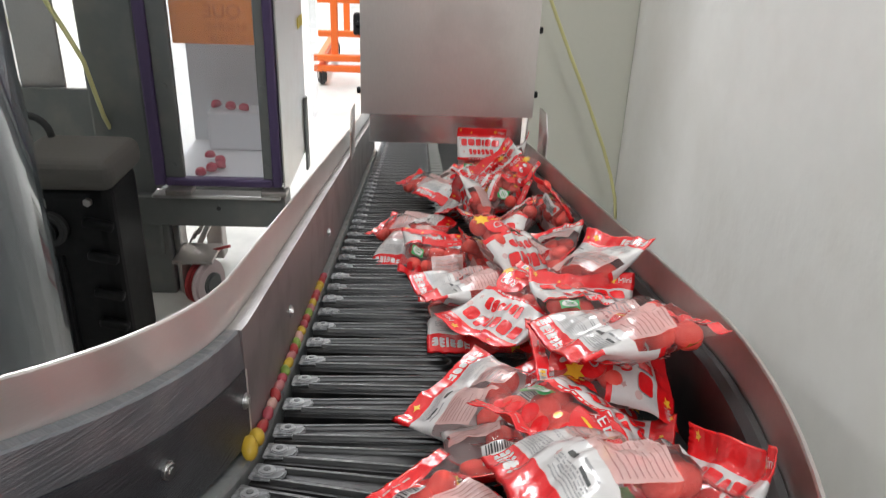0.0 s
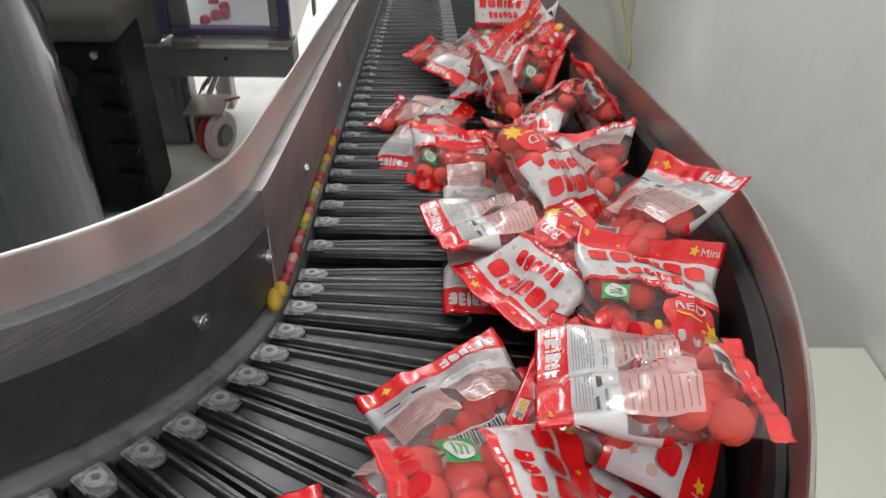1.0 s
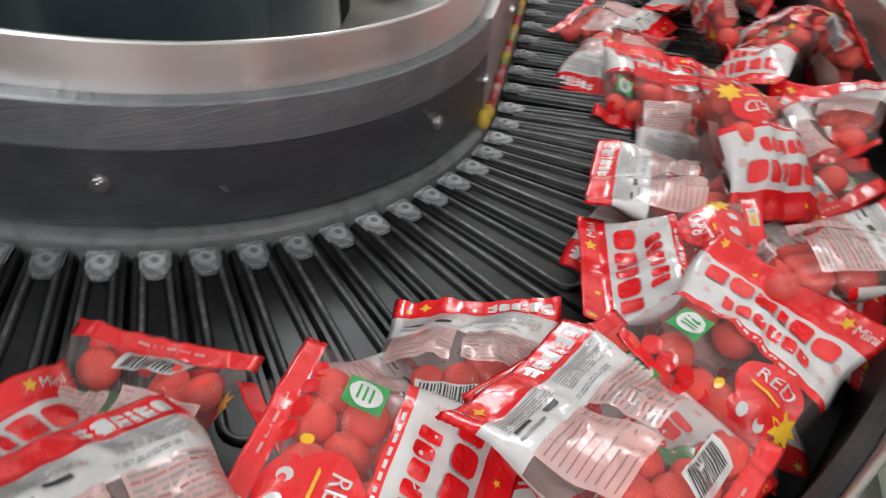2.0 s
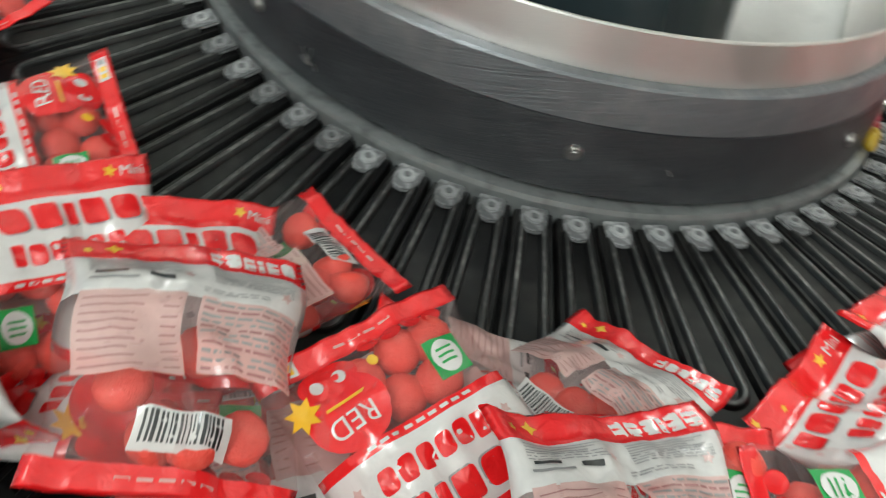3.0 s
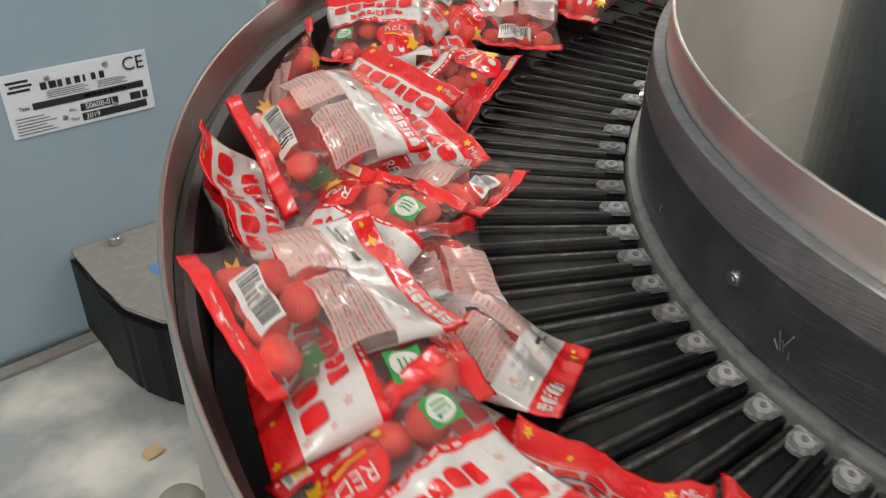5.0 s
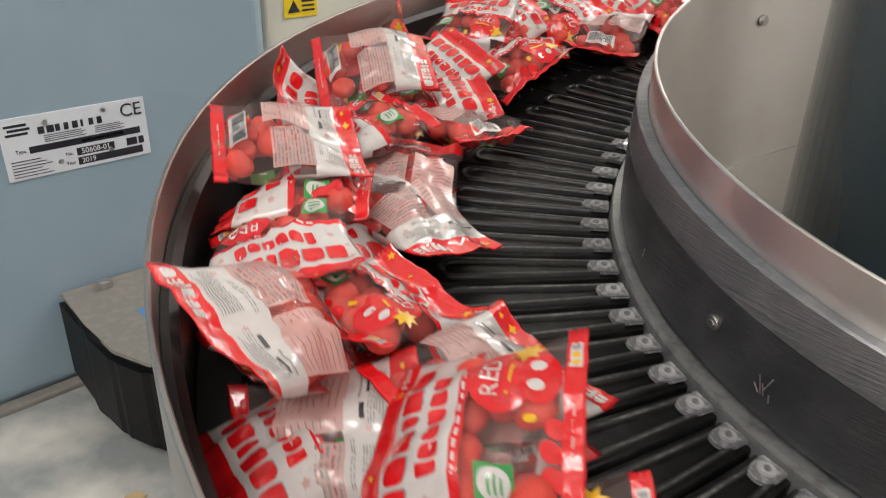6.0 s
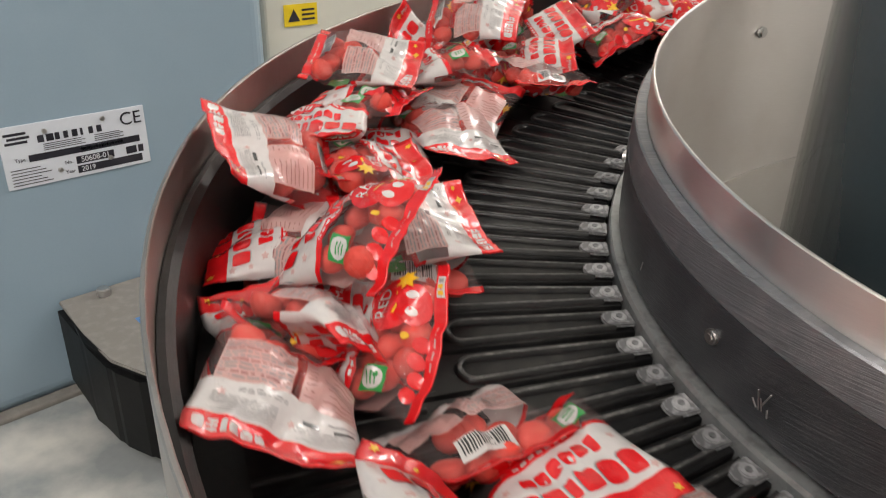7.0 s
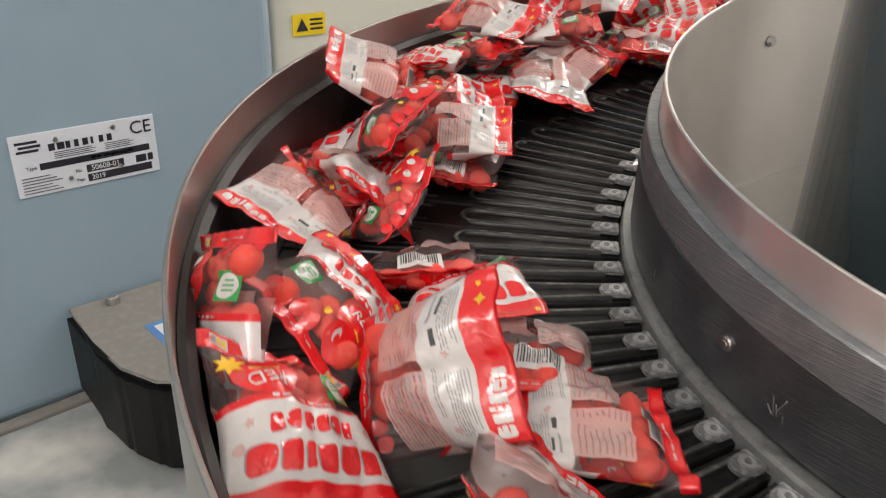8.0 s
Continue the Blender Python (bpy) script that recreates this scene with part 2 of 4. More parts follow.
X0, X1, Y0, Y1, ZC = -7.5, 0.97, -6.5, 9.5, 2.95
setting("floor", span(X0 - 0.2, X1 + 0.2, Y0 - 0.2, Y1 + 0.2, FLOOR_Z - 0.1, FLOOR_Z, 0), FLOOR_M, "pale grey glossy resin factory floor with scuffs", "floor")
setting("wall_east", span(X1, X1 + 0.2, Y0, 1.42, FLOOR_Z, ZC, 0), WALL_M, "white rough plastered wall beside the conveyor", "wall")
setting("wall_return", span(0.70, X1 + 0.2, 1.424, 1.56, FLOOR_Z, ZC, 0.002), PANEL_M, "cream smooth partition panel behind the chute", "wall")
setting("wall_west", span(X0 - 0.2, X0, Y0, Y1, FLOOR_Z, ZC, 0), WALL_M, "white far wall of the packing hall", "wall")
setting("wall_north", span(X0, X1 + 0.2, Y1, Y1 + 0.2, FLOOR_Z, ZC, 0), PANEL_M, "pale far wall of the packing hall", "wall")
setting("wall_south", span(X0, X1 + 0.2, Y0 - 0.2, Y0, FLOOR_Z, ZC, 0), WALL_M, "white wall behind the camera", "wall")
setting("ceiling", span(X0 - 0.2, X1 + 0.2, Y0 - 0.2, Y1 + 0.2, ZC, ZC + 0.1, 0), CEIL_M, "white hall ceiling", "ceiling")

# ---- the conveyor ----
A_END, A_START = -4.25, 3.1      # downstream and upstream ends of what is built
conveyor = thing("spiral_conveyor", "rising spiral conveyor with steel side guides and black slats", "conveyor")
part("belt_bed", sweep([(R_IN - 0.005, -0.045), (R_OUT, -0.045), (R_OUT, -0.022), (R_IN - 0.005, -0.022)], A_START, A_END), BED, conveyor, "dark bed under the slats")
inner_guide = part("inner_steel_guide", sweep([(R_IN - 0.015, -0.10), (R_IN - 0.012, -0.10), (R_IN - 0.012, 0.1300), (R_IN - 0.0128, 0.1312), (R_IN - 0.0142, 0.1312), (R_IN - 0.015, 0.1300)], A_START, A_END), STEEL, conveyor, "brushed steel inner side guide")
black_strip = part("inner_wear_strip", sweep([(R_IN - 0.0115, 0.008), (R_IN, 0.008), (R_IN, 0.067), (R_IN - 0.0115, 0.067)], -0.075, A_END), BLACK_GUIDE, conveyor, "black ribbed plastic wear strip")
part("inner_wear_strip_top", sweep([(R_IN - 0.0115, 0.0675), (R_IN - 0.0008, 0.0675), (R_IN - 0.0022, 0.0970), (R_IN - 0.0036, 0.0985), (R_IN - 0.0115, 0.0985)], -0.075, A_END), GREY_GUIDE, conveyor, "dusty grey upper wear strip")
part("straight_side_plate", sweep([(R_IN - 0.0115, 0.006), (R_IN, 0.006), (R_IN - 0.0005, 0.098), (R_IN - 0.0115, 0.098)], A_START, -0.072), RAIL_PLATE, conveyor, "scuffed grey steel side plate of the straight run")
part("chain_guide", sweep([(R_IN - 0.01, -0.02), (R_IN + 0.0085, -0.02), (R_IN + 0.0075, -0.001), (R_IN + 0.0060, 0.0025), (R_IN - 0.01, 0.0025)], A_START, A_END), CHAIN_GUIDE, conveyor, "pale chain guide at the slat ends")
outer_guide = part("outer_steel_guide", sweep([(R_OUT - 0.0005, -0.16), (R_OUT + 0.003, -0.16), (R_OUT + 0.003, 0.105), (R_OUT + 0.0022, 0.1064), (R_OUT + 0.0003, 0.1064), (R_OUT - 0.0005, 0.105)], A_START, A_END), STEEL_DULL, conveyor, "brushed steel outer side guide with bright rim")
part("outer_wear_strip", sweep([(R_OUT - 0.011, -0.01), (R_OUT - 0.0012, -0.01), (R_OUT - 0.0012, 0.074), (R_OUT - 0.006, 0.074), (R_OUT - 0.011, 0.069)], A_START, A_END), OUT_GUIDE, conveyor, "dark outer wear strip")
part("inner_skirt", sweep([(R_IN - 0.0180, -0.38), (R_IN - 0.0155, -0.38), (R_IN - 0.0155, -0.095), (R_IN - 0.0180, -0.095)], -2.15, A_END), STEEL, conveyor, "steel skirt below the inner guide")
part("outer_floor_rail", sweep([(R_OUT - 0.04, -0.02), (R_OUT - 0.012, -0.02), (R_OUT - 0.012, -0.004), (R_OUT - 0.04, -0.004)], A_START, A_END), BED, conveyor)

# screws through the wear strip
for a in (-2.62, -1.901, -1.16, -0.398, -0.096, 0.30, 0.9):
    s = rod(0.0058, 0.004, 20, 0.0012)
    hole = rod(0.0026, 0.0012, 6, 0, pose(0, 0, 0.0021))
    join(s, hole)
    part("screw", s, SCREW, conveyor, "zinc countersunk screw", at=path_frame(a) @ pose(R_IN + 0.0008, 0, 0.043, 0, 90, 0))
# bolt through the steel on the inside of the ring
part("screw", rod(0.0058, 0.006, 20, 0.0016), SCREW, conveyor, "zinc bolt end", at=path_frame(-3.445) @ pose(R_IN - 0.0175, 0, 0.070, 0, 90, 0))
# scratches on the wear strip
for a, z, h, t in ((-1.765, 0.030, 0.014, 12), (-1.757, 0.028, 0.009, 14), (-1.748, 0.034, 0.012, -24), (-1.772, 0.026, 0.007, 35), (-1.741, 0.025, 0.006, 8), (-2.2, 0.028, 0.008, -15), (-0.95, 0.036, 0.007, 30)):
    part("scratch", block(0.0006, 0.0011, h, 0.0002, 1), SCREW, black_strip, "pale scratch", at=path_frame(a) @ pose(R_IN + 0.0001, 0, z, t, 0, 0))
# vertical joint between two lengths of the guide
jb = span(-0.002, 0.0012, -0.0012, 0.0012, 0.01, 0.066, 0.0004)
part("guide_joint", jb, STEEL, conveyor, "bright joint between two guide lengths", at=path_frame(-0.073) @ pose(R_IN - 0.0005, 0, 0))


# slats, each carried along by the chain
def slat_mesh():
    b2 = bmesh.new()
    # wedge shaped plate, wider outwards, that almost meets its neighbours
    b3 = bmesh.new()
    lo, hi = [], []
    for x, h in ((0.331, 0.0136), (0.48, 0.0199), (0.642, 0.0266)):
        lo.append([b3.verts.new((x, k * h, -0.016)) for k in (-1, 1)])
        hi.append([b3.verts.new((x, k * h, z)) for k, z in ((-1, -0.0100), (-0.93, -0.0072), (0.93, -0.0072), (1, -0.0100))])
    for i in (0, 1):
        for k in range(3):
            b3.faces.new((hi[i][k], hi[i + 1][k], hi[i + 1][k + 1], hi[i][k + 1]))
        b3.faces.new((lo[i][0], lo[i + 1][0], hi[i + 1][0], hi[i][0]))
        b3.faces.new((hi[i][3], hi[i + 1][3], lo[i + 1][1], lo[i][1]))
        b3.faces.new((lo[i][1], lo[i + 1][1], lo[i + 1][0], lo[i][0]))
    for i in (0, 2):
        b3.faces.new((lo[i][0], hi[i][0], hi[i][1], hi[i][2], hi[i][3], lo[i][1]))
    bmesh.ops.recalc_face_normals(b3, faces=b3.faces[:])
    join(b2, b3, 0)
    # a long loop of one rounded rib: out along one side, round the end and back
    half0, half1, x0, x1 = 0.0072, 0.0112, 0.345, 0.462
    line = [(x0 + (x1 - x0) * i / 6, -(half0 + (half1 - half0) * i / 6)) for i in range(7)]
    line += [(x1 + half1 * math.cos(t), half1 * math.sin(t)) for t in [-math.pi / 2 + math.pi * i / 10 for i in range(1, 10)]]
    line += [(x, -y) for x, y in line[6::-1]]
    section = ((-0.0036, -0.0074, 0), (-0.0026, -0.0052, 0), (-0.0013, -0.0040, 1), (0.0013, -0.0040, 1), (0.0026, -0.0052, 0), (0.0036, -0.0074, 0))
    b3 = bmesh.new()
    rings = []
    for i, (x, y) in enumerate(line):
        q, p = line[min(i + 1, len(line) - 1)], line[max(i - 1, 0)]
        d = Vector((q[0] - p[0], q[1] - p[1])).normalized()
        rings.append([b3.verts.new((x + d.y * o, y - d.x * o, z)) for o, z, _ in section])
    for p, q in zip(rings, rings[1:]):
        for k in range(len(section) - 1):
            f = b3.faces.new((p[k], q[k], q[k + 1], p[k + 1]))
            f.smooth = True
            f.material_index = 1 if k == 2 else 0
    bmesh.ops.recalc_face_normals(b3, faces=b3.faces[:])
    if sum(f.normal.z for f in b3.faces) < 0:
        bmesh.ops.reverse_faces(b3, faces=b3.faces[:])
    join(b2, b3)
    # low lengthwise ribs of the outer half
    for k in (-1, 1):
        join(b2, block(0.12, 0.004, 0.0032, 0.0012, 1, pose(0.565, 0.0145 * k, -0.0066, 0, 0, 2.0 * k)), 0)
    return mesh_of("slat", b2, [SLAT, RIB_WEAR])


def slat_end_mesh():
    """Rounded translucent tab with a worn pin."""
    b2 = bmesh.new()
    tab = [(0.3290, -0.0098), (0.3470, -0.0090), (0.3520, -0.0066), (0.3540, 0.0), (0.3520, 0.0066), (0.3470, 0.0090), (0.3290, 0.0098)]
    b3 = prism(tab, 0.0032, pose(0, 0, -0.0068), 0.0012)
    join(b2, b3, 0)
    join(b2, rod(0.0062, 0.0022, 18, 0.0008, pose(0.3400, 0, -0.0030)), 1)
    join(b2, rod(0.0026, 0.001, 12, 0.0003, pose(0.3400, 0, -0.0016)), 0)
    return mesh_of("slat_end", b2, [SCUFF, PIN_WEAR])


SLAT_ME, SLAT_END_ME = slat_mesh(), slat_end_mesh()
slats = []
belt = thing("slat_belt", "moving black plastic slat belt with scuffed inner ends", "conveyor belt")
first = int((A_END + 0.1 - 0.015) / PITCH)
last = int((A_START - 0.15 + OMEGA * 8.0) / PITCH)
for k in range(first, last + 1):
    ob = new("slat", SLAT_ME)
    ob.parent = belt
    e = new("slat_end", SLAT_END_ME)
    e.parent = ob
    tagged(e, "scuffed grey slat end with pin")
    slats.append((ob, 0.015 + k * PITCH))

# ---- inside the spiral ----
def spiral_column():
    b2 = rod(0.176, 2.9, 72, 0.004)
    for f in b2.faces:
        f.smooth = abs(f.normal.z) < 0.5
    top = thing("spiral_column", "dark blue-grey painted centre column of the spiral", "column", pose(0.004, -0.018, FLOOR_Z + 1.45))
    part("shell", b2, COLUMN, top)
    # Dark disc added on the floor, standing in for shadowy reflections inside the ring.
    part("dark_floor_disc", rod(0.295, 0.05, 64, 0.004, pose(0, 0, -1.42)), STEEL_GREY, top, "dark disc added on the floor to shade the ring inside")
    for k in range(8):
        part("disc_bolt", rod(0.012, 0.016, 6, 0.002, pose(0.25 * math.cos(k * 0.785), 0.25 * math.sin(k * 0.785), -1.388)), SCREW, top)


spiral_column()


# ---- chute over the straight run ----
def discharge_chute():
    top = thing("discharge_chute", "brushed steel chute that drops bags onto the belt", "chute")
    part("hood", span(0.331, 0.659, 0.950, 0.953, -0.012, 0.80, 0.0008), HOOD_STEEL, top, "brushed steel hood front")
    part("side_plate", span(0.331, 0.334, 0.953, 1.25, -0.012, 0.80, 0.0008), STEEL_DULL, top)
    part("side_plate", span(0.656, 0.659, 0.953, 1.25, -0.012, 0.80, 0.0008), STEEL_DULL, top)
    part("back_plate", span(0.345, 0.645, 0.985, 0.988, -0.078, 0.80, 0.0008), POLISHED, top, "polished back plate mirroring the bags")
    part("deflector", prism([(0, 0), (0.20, 0), (0.20, -0.10), (0.03, -0.085)], 0.002, pose(0.651, 0.953, -0.012, 90, 0, 90)), STEEL, top)
    for x, k in ((0.318, -1), (0.672, 1)):
        b2 = prism([(0, 0), (0.03, 0.035), (0.10, 0.035), (0.10, -0.055), (0.0, -0.055)], 0.0025, bevel=0.0007)
        part("flared_flange", b2, STEEL, top, "bent steel flange", at=pose(x, 0.845, -0.015, 90, 0, 90) @ pose(0, 0, 0, 0, 0, -6))
    for x in (0.327, 0.663):
        for z in (0.03, 0.15, 0.42):
            part("bolt", rod(0.0065, 0.008, 6, 0.001), BLACK, top, at=pose(x, 0.965, z, 0, 90, 0))


discharge_chute()


# ---- machine with the inspection window ----
def window_machine():
    top = thing("inspection_machine", "grey steel machine with purple-framed window on castors", "machine")
    part("post", span(-0.185, -0.078, 0.965, 1.03, -0.33, 0.80, 0.006), STEEL_GREY, top)
    part("lower_bracket", span(-0.137, 0.178, 0.948, 1.02, -0.253, -0.188, 0.004), STEEL_GREY, top, "dark grey steel bracket")
    part("bolt_hole", rod(0.0045, 0.002, 16, 0, pose(0.046, 0.947, -0.212, 90, 0, 0)), RUBBER, top)
    part("ledge", span(-0.078, 0.172, 0.932, 0.968, -0.187, -0.180, 0.002), STEEL, top, "worn steel sill under the window")
    for x in (-0.05, 0.135):
        part("spacer", span(x, x + 0.05, 0.930, 0.966, -0.179, -0.169, 0.0015), STEEL_DULL, top)
    # purple gasket, dark frame, pane
    part("gasket", span(-0.074, -0.052, 0.945, 0.968, -0.166, 0.75, 0.004), PURPLE, top, "purple rubber gasket")
    part("gasket", span(0.156, 0.174, 0.945, 0.968, -0.166, 0.75, 0.004), PURPLE, top, "purple rubber gasket")
    part("gasket", span(-0.052, 0.156, 0.945, 0.968, -0.166, -0.150, 0.004), PURPLE, top, "purple rubber gasket")
    for x0, x1 in ((-0.052, -0.016), (0.138, 0.156)):
        part("window_frame", span(x0, x1, 0.952, 0.966, -0.150, 0.75, 0.002), STEEL_GREY, top)
    for x, z in ((-0.034, 0.03), (-0.034, -0.125), (0.147, 0.03), (0.147, -0.125)):
        part("frame_bolt", rod(0.006, 0.006, 18, 0.001, pose(x, 0.950, z, 90, 0, 0)), STEEL_GREY, top)
    pane = part("pane", span(-0.016, 0.138, 0.958, 0.961, -0.150, 0.75, 0), CLEAR, top, "clear window pane")
    pane.visible_shadow = False
    sign = part("sign", span(-0.012, 0.136, 0.962, 0.9635, 0.108, 0.32, 0), ORANGE, top, "orange film sign seen from behind")
    for text, z, size, x in (("QUE", 0.166, 0.034, 0.082), ("RESERVE", 0.138, 0.020, 0.088), ("UCTEUR", 0.117, 0.020, 0.092)):
        lettering("sign_word", text, size, INK_ORANGE, sign, pose(x, 0.9612, z, 90, 0, 0) @ Matrix.Diagonal((-1, 1, 1, 1)))
    part("inside_back", span(-0.07, 0.17, 1.235, 1.24, -0.18, 0.75, 0), WHITE, top, "white inside panel")
    part("inside_floor", prism([(-0.07, 0.97), (0.17, 0.97), (0.17, 1.235), (-0.07, 1.235)], 0.004, pose(0, 0, -0.165)), WHITE, top)
    part("inside_shelf", span(-0.02, 0.17, 1.16, 1.234, -0.161, -0.075, 0.006), WHITE, top)
    part("side_panel", span(0.176, 0.180, 0.952, 1.27, -0.185, 0.78, 0.001), STEEL, top, "steel side panel")
    part("side_rib", span(0.180, 0.186, 1.235, 1.265, -0.23, -0.06, 0.002), STEEL_GREY, top)
    for z in (0.10, 0.20):
        part("warning_strip", span(0.1805, 0.182, 1.20, 1.262, z, z + 0.022, 0), YELLOW, top)
    part("clear_guard", span(0.196, 0.200, 1.27, 1.36, -0.12, 0.75, 0.001), CLEAR, top, "clear plastic guard sheet")
    # legs and castor
    part("leg", span(-0.145, -0.065, 0.97, 1.03, FLOOR_Z, -0.253, 0.004), STEEL_GREY, top)
    part("leg", span(-0.062, -0.046, 0.98, 1.02, FLOOR_Z, -0.253, 0.003), STEEL, top)
    part("leg", span(-0.030, 0.006, 1.10, 1.14, -0.40, -0.20, 0.004), STEEL_DULL, top)
    part("brace", block(0.012, 0.02, 0.17, 0.003, 2, pose(-0.025, 1.02, -0.33, 0, 28, 0)), STEEL, top)
    for k in range(3):
        part("bracket_fin", block(0.004, 0.02, 0.03, 0.001, 1, pose(-0.028 + k * 0.011, 1.0, -0.30 + k * 0.012, 0, 28, 0)), STEEL_DULL, top)
    castor = part("castor", span(-0.045, 0.035, 0.90, 0.99, -0.315, -0.308, 0.002), STEEL_DULL, top, "steel castor fork")
    part("tread", rod(0.045, 0.020, 36, 0.006, pose(-0.002, 0.934, -0.369, 0, 90, -24)), WHEEL_RED, castor, "red wheel tread")
    part("rim", rod(0.050, 0.018, 36, 0.008, pose(0.016, 0.926, -0.369, 0, 90, -24)), WHEEL_PINK, castor, "pale plastic wheel disc")
    part("hub", rod(0.024, 0.023, 24, 0.004, pose(0.021, 0.924, -0.369, 0, 90, -24)), STEEL_GREY, castor)
    for y in (0.912, 0.948):
        part("fork_cheek", block(0.006, 0.03, 0.07, 0.002, 2, pose(-0.004 + (y - 0.93), y, -0.345, 0, 0, -24)), STEEL_DULL, castor)
    part("brake_lever", pipe([(0.02, 0.96, -0.312), (0.045, 0.955, -0.302), (0.06, 0.95, -0.296)], 0.003), WHEEL_RED, castor, "red brake lever")


INK_ORANGE = surface("brown_sign_ink", (0.50, 0.13, 0.01), 0.5, 0, 0.05, 10, 0, 90)
window_machine()


def loose_candies():
    r = random.Random(5)
    for x, y, z in ((0.006, 0.99, -0.152), (0.02, 1.02, -0.152), (0.035, 1.03, -0.152), (0.028, 1.06, -0.150), (0.062, 1.165, -0.066), (0.112, 1.17, -0.066), (0.03, 1.18, -0.066), (0.0, 1.09, -0.150), (-0.003, 1.19, -0.066)):
        b2 = bmesh.new()
        bmesh.ops.create_uvsphere(b2, u_segments=14, v_segments=9, radius=0.0115)
        for w in b2.verts:
            if w.co.z < -0.002:
                w.co.z = -0.002 + (w.co.z + 0.002) * 0.3
        ob = part("loose_candy", b2, RED_CANDY, smooth=True, at=pose(x, y, z, r.uniform(-20, 20), r.uniform(-20, 20), r.uniform(0, 360)))
        tagged(ob, "dark pink sugared candy lying behind the window", "candy", "candies behind the window")


RED_CANDY = surface("dark_pink_candy", (0.50, 0.03, 0.06), 0.6, 0, 0.15, 60, 0.4, 900, (1, 1, 1), (0.75, 0.25, 0.28), 0.5)
loose_candies()


# ---- drive motor and plates beyond the column ----
def drive_motor():
    top = thing("drive_motor", "black cast drive motor with dusty cover", "motor")
    part("housing", span(-0.215, -0.062, 0.70, 0.84, -0.42, -0.075, 0.022, 4), BLACK, top)
    part("cover", span(-0.225, -0.052, 0.692, 0.85, -0.085, -0.032, 0.02, 4), DUSTY, top, "dusty rounded top cover")
    part("shaft_ring", rod(0.030, 0.02, 32, 0.005, pose(-0.165, 0.695, -0.150, 90, 0, 0)), RUBBER, top)
    part("shaft_cap", rod(0.019, 0.024, 28, 0.004, pose(-0.165, 0.693, -0.150, 90, 0, 0)), BLACK, top)
    for z in (-0.14, -0.20, -0.27, -0.33):
        part("lug", block(0.05, 0.018, 0.016, 0.005, 2, pose(-0.085, 0.694, z, 0, 12, 0)), BLACK, top)
    for k in range(5):
        part("cooling_rib", span(-0.205 + k * 0.012, -0.200 + k * 0.012, 0.694, 0.702, -0.40, -0.20, 0.0015), BLACK, top)
    part("flange_bolt", rod(0.007, 0.01, 6, 0.001, pose(-0.095, 0.693, -0.10, 90, 0, 0)), STEEL_DULL, top)
    part("cable_loop", pipe([(-0.20 + 0.035 * math.cos(a), 0.76, -0.012 + 0.035 * math.sin(a)) for a in [k * 0.26 for k in range(13)]], 0.006), RUBBER, top)


def back_plates():
    top = thing("machine_back_plate", "scuffed grey steel machine plates with bolts", "machine plate")
    part("upper_plate", span(-0.62, -0.305, 1.15, 1.158, -0.10, 1.2, 0.002), STEEL_DULL, top)
    part("cross_plate", span(-0.60, -0.15, 1.135, 1.146, -0.20, -0.025, 0.003), STEEL_GREY, top)
    part("light_gap_panel", span(-0.30, -0.16, 1.30, 1.31, -0.03, 1.2, 0.001), WHITE, top, "white panel behind the gap")
    part("side_bar", span(-0.205, -0.188, 1.10, 1.14, -0.30, 1.2, 0.003), STEEL_GREY, top)
    for x, z in ((-0.31, -0.138), (-0.36, -0.145), (-0.22, -0.06), (-0.20, 0.02), (-0.20, 0.06)):
        part("bolt", rod(0.010, 0.010, 6, 0.002, pose(x, 1.13, z, 90, 0, 0)), STEEL_DULL, top)


drive_motor()
back_plates()


def air_tube(points, label):
    ob = part("air_tube", pipe(points, 0.0042, 12), TUBE)
    return tagged(ob, label, "tube")


air_tube([(-0.235, 0.93, 0.23), (-0.213, 0.93, 0.179), (-0.187, 0.93, 0.126), (-0.165, 0.93, 0.077), (-0.155, 0.935, 0.014), (-0.153, 0.95, -0.03), (-0.152, 0.97, -0.06)], "pale yellow air tube bending along the machine")
air_tube([(0.66, 1.3, 0.36), (0.70, 1.3, 0.245), (0.733, 1.3, 0.163), (0.760, 1.3, 0.105), (0.791, 1.3, 0.04), (0.827, 1.3, -0.033), (0.861, 1.3, -0.106), (0.894, 1.3, -0.178), (0.921, 1.3, -0.248), (0.940, 1.3, -0.31), (0.948, 1.3, -0.361), (0.945, 1.3, -0.42)], "pale yellow air tube hanging beside the wall")


# ---- far hall ----
def orange_cart():
    top = thing("hand_cart", "orange steel hand cart on black wheels", "cart")
    for x in (0.02, 0.26):
        for y in (2.9, 3.5):
            part("upright", block(0.03, 0.03, 0.62, 0.004, 2, pose(x + 0.06, y, 0.02)), ORANGE_PAINT, top)
            w = part("wheel", rod(0.042, 0.03, 24, 0.008, pose(x, y, FLOOR_Z + 0.042, 0, 90, 20)), RUBBER, top)
            part("wheel_hub", rod(0.018, 0.036, 16, 0.003, pose(x, y, FLOOR_Z + 0.042, 0, 90, 20)), STEEL_DULL, w)
    for z in (-0.30, -0.345):
        part("deck_rail", block(0.32, 0.03, 0.028, 0.004, 2, pose(0.15, 2.88, z)), ORANGE_PAINT, top)
        part("deck_rail", block(0.03, 0.62, 0.028, 0.004, 2, pose(0.02, 3.2, z)), ORANGE_PAINT, top)
    for z in (-0.20, -0.06, 0.08):
        part("cross_bar", block(0.30, 0.026, 0.026, 0.004, 2, pose(0.16, 2.9, z)), ORANGE_PAINT, top)
    part("black_clamp", block(0.05, 0.05, 0.09, 0.01, 2, pose(0.19, 2.86, -0.15)), BLACK, top)


